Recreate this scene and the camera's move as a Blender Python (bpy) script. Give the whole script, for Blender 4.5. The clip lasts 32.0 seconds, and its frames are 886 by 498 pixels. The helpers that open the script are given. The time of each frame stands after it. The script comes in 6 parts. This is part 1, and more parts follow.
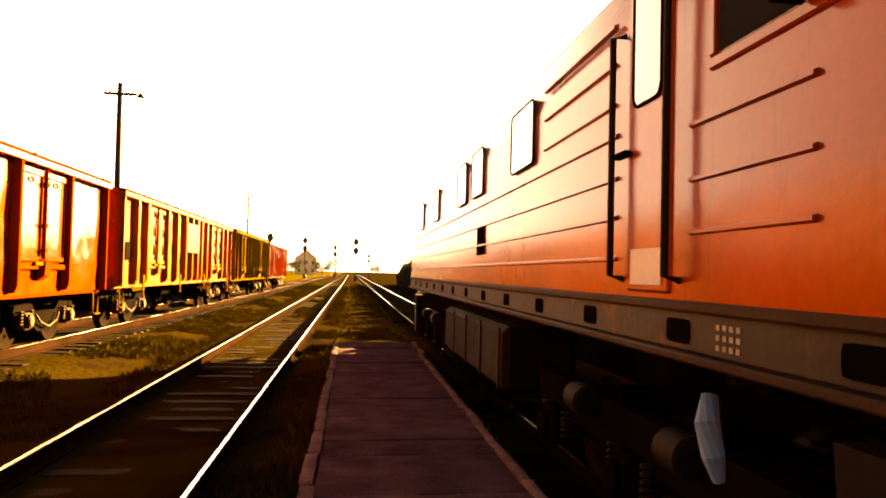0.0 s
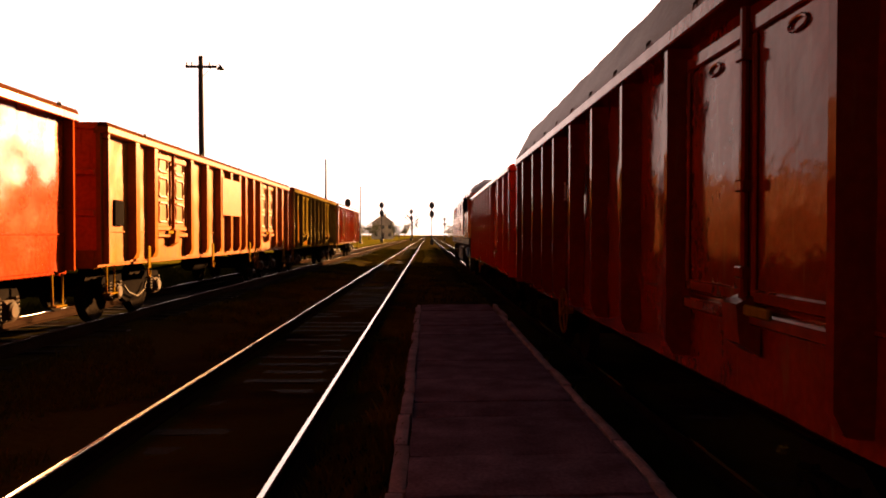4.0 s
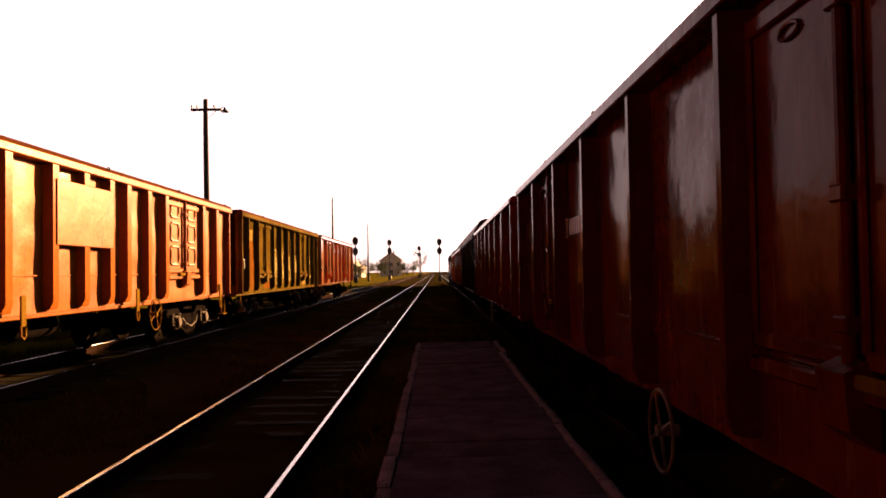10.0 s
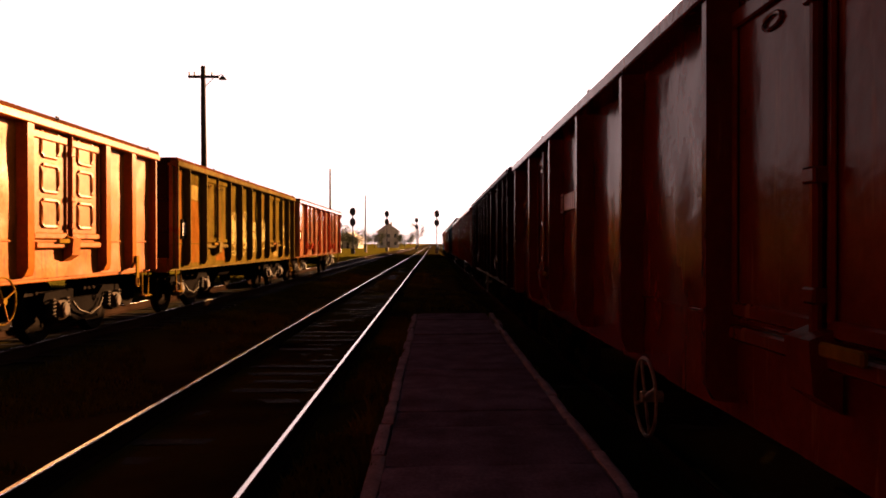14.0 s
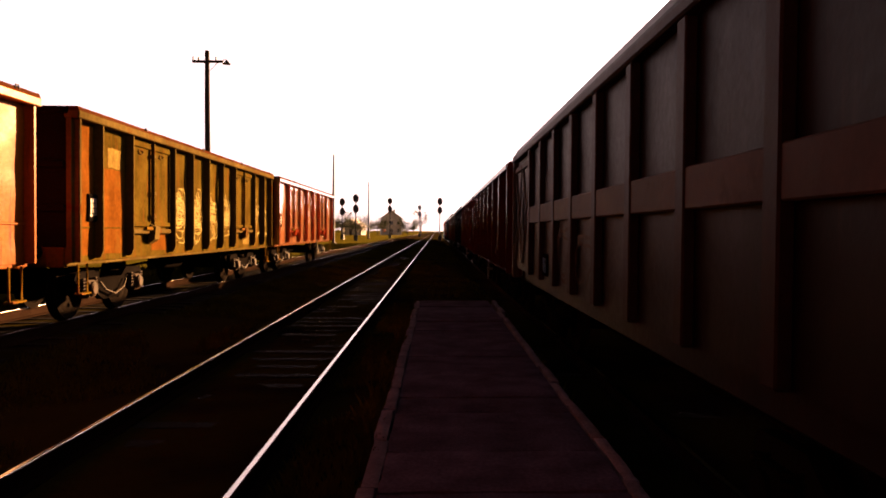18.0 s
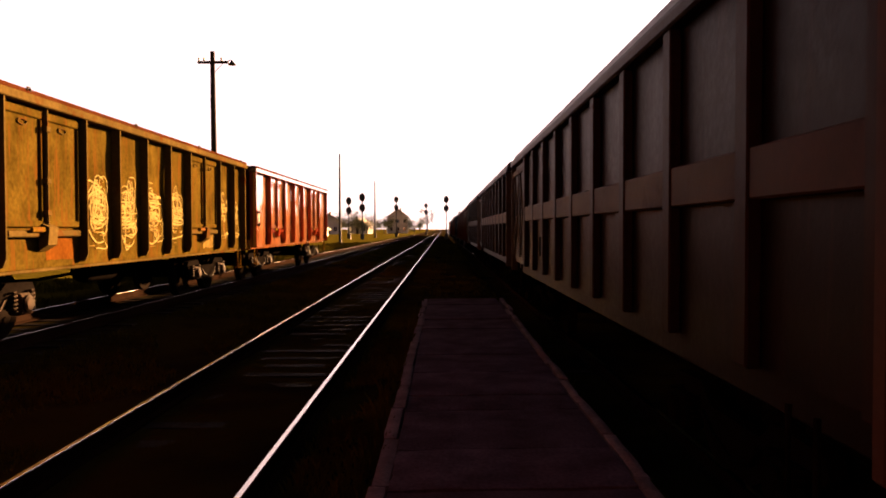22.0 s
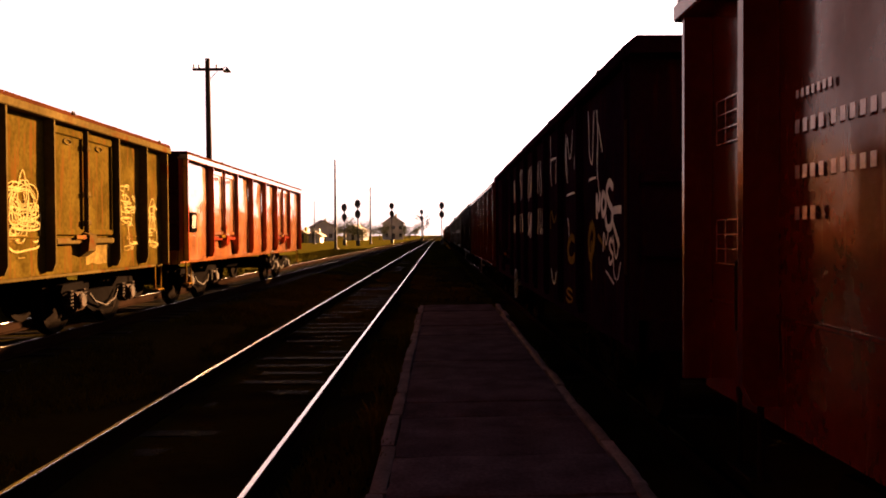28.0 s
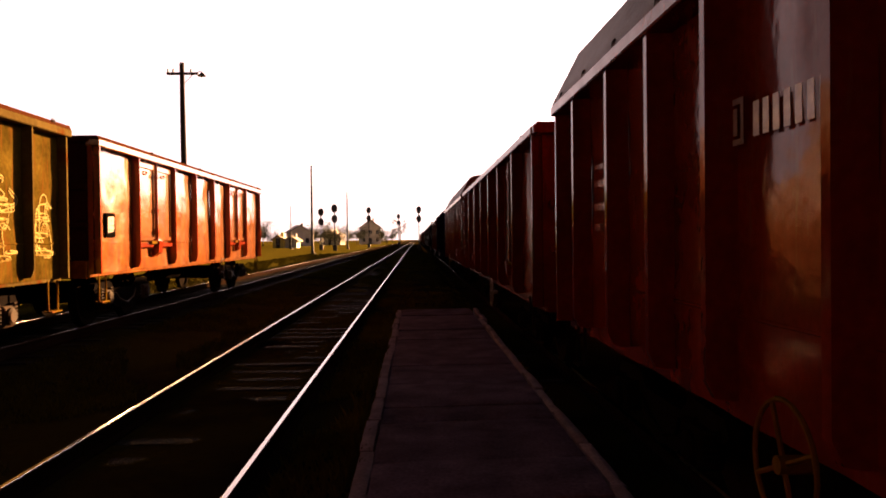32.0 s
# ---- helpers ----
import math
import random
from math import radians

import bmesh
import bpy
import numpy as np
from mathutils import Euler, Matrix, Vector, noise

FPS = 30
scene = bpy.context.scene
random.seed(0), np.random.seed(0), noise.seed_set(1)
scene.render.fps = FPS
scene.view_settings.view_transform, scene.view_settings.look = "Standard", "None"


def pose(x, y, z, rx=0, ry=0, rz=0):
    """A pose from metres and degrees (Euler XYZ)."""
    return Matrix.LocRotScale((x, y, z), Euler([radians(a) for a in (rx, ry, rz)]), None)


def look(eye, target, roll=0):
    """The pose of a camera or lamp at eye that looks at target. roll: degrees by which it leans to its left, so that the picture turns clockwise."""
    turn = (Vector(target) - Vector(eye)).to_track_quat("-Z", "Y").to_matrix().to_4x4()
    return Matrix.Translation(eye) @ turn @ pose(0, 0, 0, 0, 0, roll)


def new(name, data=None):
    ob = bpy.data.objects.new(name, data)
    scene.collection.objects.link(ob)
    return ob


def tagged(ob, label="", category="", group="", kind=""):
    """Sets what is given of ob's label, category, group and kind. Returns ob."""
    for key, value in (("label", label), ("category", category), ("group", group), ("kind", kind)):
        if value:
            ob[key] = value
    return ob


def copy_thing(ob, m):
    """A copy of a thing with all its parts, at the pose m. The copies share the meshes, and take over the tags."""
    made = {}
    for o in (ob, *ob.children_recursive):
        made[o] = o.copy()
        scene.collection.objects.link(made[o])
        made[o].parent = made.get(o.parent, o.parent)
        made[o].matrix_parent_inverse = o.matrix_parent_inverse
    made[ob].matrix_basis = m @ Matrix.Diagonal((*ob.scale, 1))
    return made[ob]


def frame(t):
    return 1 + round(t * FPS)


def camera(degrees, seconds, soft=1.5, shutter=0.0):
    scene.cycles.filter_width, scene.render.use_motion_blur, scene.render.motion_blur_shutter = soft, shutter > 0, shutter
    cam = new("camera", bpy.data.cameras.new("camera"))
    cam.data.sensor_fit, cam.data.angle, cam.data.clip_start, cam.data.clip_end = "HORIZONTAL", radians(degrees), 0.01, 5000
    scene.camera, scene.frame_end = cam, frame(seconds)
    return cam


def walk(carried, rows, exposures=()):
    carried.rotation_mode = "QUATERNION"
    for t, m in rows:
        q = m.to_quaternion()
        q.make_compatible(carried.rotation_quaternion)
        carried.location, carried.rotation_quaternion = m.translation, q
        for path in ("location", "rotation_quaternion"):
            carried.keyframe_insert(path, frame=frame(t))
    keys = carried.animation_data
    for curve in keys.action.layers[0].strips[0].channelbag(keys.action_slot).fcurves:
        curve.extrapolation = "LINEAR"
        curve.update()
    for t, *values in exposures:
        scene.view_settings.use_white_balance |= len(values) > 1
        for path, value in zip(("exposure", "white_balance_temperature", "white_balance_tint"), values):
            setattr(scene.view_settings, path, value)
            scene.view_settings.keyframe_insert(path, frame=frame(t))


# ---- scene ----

# ================= camera =================
SECONDS = 32.0
EYE = 1.6
cam = camera(59.6, SECONDS, 1.8)
# seconds, sideways sway, height sway, yaw, pitch, roll of a camera held in the hand
PATH = [
    (0.0, -0.113, -0.013, -6.76, 1.83, -1.32), (0.5, -0.208, -0.031, -3.4, 0.54, -1.31), (1.0, -0.205, -0.025, -1.43, 0.3, -0.68),
    (1.5, -0.195, -0.015, -1.21, -0.69, -0.79), (2.0, -0.193, -0.019, -0.59, -1.19, -0.61), (2.5, -0.196, -0.015, -0.87, -1.28, -0.55),
    (4.5, -0.209, -0.002, -1.29, -0.89, 0.34), (5.0, -0.181, -0.011, -1.03, -0.66, 1.15), (5.5, -0.128, 0.004, -1.0, -0.21, 0.29),
    (6.0, -0.048, 0.004, -0.95, 0.18, -0.21), (6.5, 0.034, -0.009, -1.06, 0.52, -0.36), (7.0, 0.09, -0.007, -1.03, 0.75, -0.4),
    (7.5, 0.058, -0.002, -0.47, 0.94, 0.31), (8.0, 0.03, -0.003, -0.23, 1.35, 0.34), (8.5, 0.013, -0.003, 0.03, 1.46, 0.7),
    (9.0, 0.025, 0.011, 0.19, 1.59, 1.09), (9.5, 0.007, 0.007, -0.05, 1.67, 0.9), (10.0, 0.02, 0.016, -0.49, 1.65, 0.92),
    (10.5, 0.027, 0.021, -0.73, 1.55, 0.84), (11.0, 0.016, 0.008, -0.9, 1.29, 0.6), (11.5, 0.021, 0.01, -1.1, 1.02, 0.06),
    (12.0, 0.023, 0.006, -1.12, 0.81, 0.06), (12.5, 0.012, 0.002, -1.11, 0.51, 0.17), (13.0, 0.023, 0.012, -0.99, 0.12, 0.24),
    (13.5, 0.021, 0.002, -0.87, -0.15, 0.18), (15.5, 0.015, 0.011, -0.24, -1.16, -0.14), (16.0, 0.01, -0.009, -0.23, -1.3, -0.09),
    (16.5, 0.011, 0.006, -0.39, -1.33, -0.44), (17.0, 0.009, -0.003, -0.45, -1.35, -0.3), (17.5, 0.003, -0.004, -0.49, -1.33, -0.4),
    (18.0, 0.01, -0.004, -0.49, -1.33, -0.47), (18.5, 0.01, -0.003, -0.43, -1.35, -0.2), (19.0, 0.007, -0.004, -0.34, -1.35, -0.05),
    (19.5, 0.018, -0.001, -0.22, -1.37, 0.17), (20.0, 0.012, -0.002, -0.17, -1.43, 0.25), (20.5, 0.004, -0.009, -0.14, -1.47, 0.34),
    (21.0, 0.015, -0.003, -0.09, -1.49, 0.26), (21.5, 0.008, -0.001, -0.05, -1.5, 0.22), (22.0, 0.0, -0.004, -0.01, -1.48, 0.13),
    (22.5, 0.013, -0.003, 0.1, -1.49, 0.2), (23.0, 0.011, -0.004, 0.1, -1.47, 0.09), (23.5, -0.005, -0.004, 0.1, -1.48, 0.13),
    (24.0, 0.013, -0.001, 0.16, -1.44, 0.21), (24.5, 0.018, -0.003, 0.17, -1.36, 0.34), (25.0, 0.008, -0.001, 0.08, -1.33, 0.16),
    (25.5, 0.002, -0.005, 0.02, -1.27, 0.29), (27.5, -0.012, -0.005, -0.28, -1.03, 0.21), (28.0, -0.007, -0.001, -0.34, -1.03, 0.35),
    (28.5, -0.001, -0.005, -0.41, -0.99, 0.62), (29.0, -0.013, -0.003, -0.71, -0.94, 0.68), (29.5, -0.017, -0.002, -1.08, -0.91, 0.64),
    (30.0, -0.014, 0.004, -1.45, -0.88, 0.51), (30.5, -0.017, -0.002, -1.68, -0.83, 0.53), (31.0, -0.011, -0.009, -1.8, -0.81, 0.72),
    (31.5, -0.001, 0.002, -1.93, -0.76, 0.75), (32.0, -0.012, 0.001, -2.03, -0.73, 0.65),
]
EXPOSURES = [(0.0, 5.18, 10600, 21), (1.0, 5.62, 11000, 22), (2.0, 5.25, 9300, 24), (2.5, 4.85, 8500, 28), (4.5, 3.62, 7000, 38), (6.0, 3.42, 6800, 40), (13.0, 3.42, 6600, 42), (32.0, 3.42, 6600, 42)]
walk(cam, [(t, pose(x, 0, EYE + z, 90 + p, r, w)) for t, x, z, w, p, r in PATH], EXPOSURES)

# ================= world and sun =================
HAZE, AUREOLE = 0.148, 0.35
SUN_AZ, SUN_EL = 33.0, 11.7   # degrees to the right of the tracks' direction, and above the horizon
world = bpy.data.worlds.new("sky")
scene.world = world
world.use_nodes = True
wn = world.node_tree
sky = wn.nodes.new("ShaderNodeTexSky")
sky.sky_type, sky.sun_disc = 'NISHITA', False
sky.sun_elevation, sky.sun_rotation = radians(SUN_EL), radians(SUN_AZ)
sky.dust_density, sky.air_density = 4.0, 1.0
clear = wn.nodes["Background"]
wn.links.new(sky.outputs[0], clear.inputs[0])
clear.inputs[1].default_value = 0.0011
# bright evening haze: white low in the sky, thinning towards the zenith, stronger on the sun's side
wco = wn.nodes.new("ShaderNodeTexCoord")
wsep = wn.nodes.new("ShaderNodeSeparateXYZ")
wn.links.new(wco.outputs["Generated"], wsep.inputs[0])
low = wn.nodes.new("ShaderNodeValToRGB")
low.color_ramp.elements[0].color = (1.0, 0.81, 0.62, 1)
low.color_ramp.elements[1].color = (0.02, 0.016, 0.018, 1)
for p, v in ((0.10, 1.0), (0.34, 0.95), (0.42, 0.35), (0.52, 0.06)):
    low.color_ramp.elements.new(p).color = (v, v * 0.83, v * 0.70, 1)
wn.links.new(wsep.outputs["Z"], low.inputs["Fac"])
ahead = wn.nodes.new("ShaderNodeVectorMath"); ahead.operation = 'DOT_PRODUCT'
ahead.inputs[1].default_value = (math.sin(radians(SUN_AZ)), math.cos(radians(SUN_AZ)), 0)
wn.links.new(wco.outputs["Generated"], ahead.inputs[0])
toward = wn.nodes.new("ShaderNodeMapRange")
toward.interpolation_type = 'SMOOTHSTEP'
toward.inputs[1].default_value, toward.inputs[2].default_value = -0.35, 0.62
toward.inputs[3].default_value, toward.inputs[4].default_value = 0.10, 1.0
wn.links.new(ahead.outputs["Value"], toward.inputs[0])
hmul = wn.nodes.new("ShaderNodeMath"); hmul.operation = 'MULTIPLY'
hmul.inputs[1].default_value = HAZE
wn.links.new(toward.outputs[0], hmul.inputs[0])
# the haze glows round the low sun
near_sun = wn.nodes.new("ShaderNodeVectorMath"); near_sun.operation = 'DOT_PRODUCT'
near_sun.inputs[1].default_value = (math.sin(radians(SUN_AZ)) * math.cos(radians(SUN_EL)), math.cos(radians(SUN_AZ)) * math.cos(radians(SUN_EL)), math.sin(radians(SUN_EL)))
wn.links.new(wco.outputs["Generated"], near_sun.inputs[0])
facing = wn.nodes.new("ShaderNodeMath"); facing.operation = 'MAXIMUM'; facing.inputs[1].default_value = 0.0
wn.links.new(near_sun.outputs["Value"], facing.inputs[0])
fall = wn.nodes.new("ShaderNodeMath"); fall.operation = 'POWER'; fall.inputs[1].default_value = 12.0
wn.links.new(facing.outputs[0], fall.inputs[0])
glow = wn.nodes.new("ShaderNodeMath"); glow.operation = 'MULTIPLY_ADD'; glow.inputs[1].default_value = AUREOLE
wn.links.new(fall.outputs[0], glow.inputs[0]); wn.links.new(hmul.outputs[0], glow.inputs[2])
haze = wn.nodes.new("ShaderNodeBackground")
wn.links.new(low.outputs[0], haze.inputs[0]); wn.links.new(glow.outputs[0], haze.inputs[1])
both = wn.nodes.new("ShaderNodeAddShader")
wn.links.new(clear.outputs[0], both.inputs[0]); wn.links.new(haze.outputs[0], both.inputs[1])
wn.links.new(both.outputs[0], wn.nodes["World Output"].inputs["Surface"])
sun = new("sun", bpy.data.lights.new("sun", 'SUN'))
sun.data.energy, sun.data.angle, sun.data.color = 5.0, radians(0.6), (1.0, 0.61, 0.21)
sd = Vector((math.sin(radians(SUN_AZ)) * math.cos(radians(SUN_EL)), math.cos(radians(SUN_AZ)) * math.cos(radians(SUN_EL)), math.sin(radians(SUN_EL))))
sun.matrix_world = look(sd * 50, (0, 0, 0))


# ================= materials =================
def surface(name, base, rough=0.55, metal=0.0, var=0.35, scale=1.2, fine=18.0, bump=0.15, dist=0.02, rust=None, rust_amount=0.0,
            streak=False, coat=0.0, tint=0.0, spec=0.5, grain=1.0, gloss=(1, 1, 1), glint_breaks=False):
    """A worn surface: base colour clouded at two scales, optional rust patches or streaks, fine relief."""
    m = bpy.data.materials.new(name)
    m.use_nodes = True
    n, l = m.node_tree.nodes, m.node_tree.links
    b = n["Principled BSDF"]
    co = n.new("ShaderNodeTexCoord")
    big = n.new("ShaderNodeTexNoise"); big.inputs["Scale"].default_value = scale; big.inputs["Detail"].default_value = 6 if rough > 0.3 else 3.2
    sm = n.new("ShaderNodeTexNoise"); sm.inputs["Scale"].default_value = fine; sm.inputs["Detail"].default_value = 5
    l.new(co.outputs["Object"], big.inputs["Vector"]); l.new(co.outputs["Object"], sm.inputs["Vector"])
    r1 = n.new("ShaderNodeMapRange"); r1.inputs[1].default_value, r1.inputs[2].default_value = 0.3, 0.7
    r1.inputs[3].default_value, r1.inputs[4].default_value = 1.0 - var, 1.0 + var * 0.5
    l.new(big.outputs["Fac"], r1.inputs[0])
    r2 = n.new("ShaderNodeMapRange"); r2.inputs[1].default_value, r2.inputs[2].default_value = 0.3, 0.7
    r2.inputs[3].default_value, r2.inputs[4].default_value = 1.0 - var * 0.6, 1.0 + var * 0.4
    l.new(sm.outputs["Fac"], r2.inputs[0])
    mul = n.new("ShaderNodeMath"); mul.operation = 'MULTIPLY'
    l.new(r1.outputs[0], mul.inputs[0]); l.new(r2.outputs[0], mul.inputs[1])
    last = mul.outputs[0]
    if tint:
        oi = n.new("ShaderNodeObjectInfo")
        r3 = n.new("ShaderNodeMapRange"); r3.inputs[3].default_value, r3.inputs[4].default_value = 1 - tint, 1 + tint
        l.new(oi.outputs["Random"], r3.inputs[0])
        m3 = n.new("ShaderNodeMath"); m3.operation = 'MULTIPLY'
        l.new(last, m3.inputs[0]); l.new(r3.outputs[0], m3.inputs[1]); last = m3.outputs[0]
    col = n.new("ShaderNodeVectorMath"); col.operation = 'SCALE'
    col.inputs[0].default_value = base
    l.new(last, col.inputs["Scale"])
    out = col.outputs[0]
    if rust is not None:
        mp = n.new("ShaderNodeMapping"); mp.inputs["Scale"].default_value = (5, 5, 0.5) if streak else (1, 1, 1)
        l.new(co.outputs["Object"], mp.inputs["Vector"])
        rn = n.new("ShaderNodeTexNoise"); rn.inputs["Scale"].default_value = 2.2; rn.inputs["Detail"].default_value = 8; rn.inputs["Roughness"].default_value = 0.65
        l.new(mp.outputs[0], rn.inputs["Vector"])
        rr = n.new("ShaderNodeMapRange"); rr.inputs[1].default_value, rr.inputs[2].default_value = 0.62 - rust_amount * 0.3, 0.72 - rust_amount * 0.2
        l.new(rn.outputs["Fac"], rr.inputs[0])
        mx = n.new("ShaderNodeMix"); mx.data_type = 'RGBA'
        l.new(rr.outputs[0], mx.inputs["Factor"]); l.new(out, mx.inputs["A"]); mx.inputs["B"].default_value = (*rust, 1)
        out = mx.outputs["Result"]
    l.new(out, b.inputs["Base Color"])
    rg = n.new("ShaderNodeMapRange"); rg.inputs[3].default_value, rg.inputs[4].default_value = rough * 0.75, min(1, rough * 1.25)
    l.new(sm.outputs["Fac"], rg.inputs[0]); l.new(rg.outputs[0], b.inputs["Roughness"])
    b.inputs["Metallic"].default_value = metal
    b.inputs["Specular IOR Level"].default_value = spec
    b.inputs["Specular Tint"].default_value = (*gloss, 1)
    if glint_breaks:              # rust-coloured stretches, neither bare metal nor polished, break up the painted glints
        rn.inputs["Scale"].default_value, rn.inputs["Detail"].default_value = 0.55, 3.0
        rr.inputs[3].default_value, rr.inputs[4].default_value = 0.0, 1.0
        bare = n.new("ShaderNodeMath"); bare.operation = 'SUBTRACT'; bare.inputs[0].default_value = 1.0
        l.new(rr.outputs[0], bare.inputs[1])
        l.new(bare.outputs[0], b.inputs["Metallic"])
        level = n.new("ShaderNodeMath"); level.operation = 'MULTIPLY'; level.inputs[1].default_value = spec
        l.new(bare.outputs[0], level.inputs[0]); l.new(level.outputs[0], b.inputs["Specular IOR Level"])
    b.inputs["Coat Weight"].default_value = coat
    b.inputs["Coat Roughness"].default_value = 0.12
    bp = n.new("ShaderNodeBump"); bp.inputs["Strength"].default_value, bp.inputs["Distance"].default_value = bump, dist
    mixb = n.new("ShaderNodeMath"); mixb.operation = 'ADD'
    fw = n.new("ShaderNodeMath"); fw.operation = 'MULTIPLY'; fw.inputs[1].default_value = grain
    l.new(sm.outputs["Fac"], fw.inputs[0])
    l.new(big.outputs["Fac"], mixb.inputs[0]); l.new(fw.outputs[0], mixb.inputs[1])
    l.new(mixb.outputs[0], bp.inputs["Height"]); l.new(bp.outputs[0], b.inputs["Normal"])
    return m


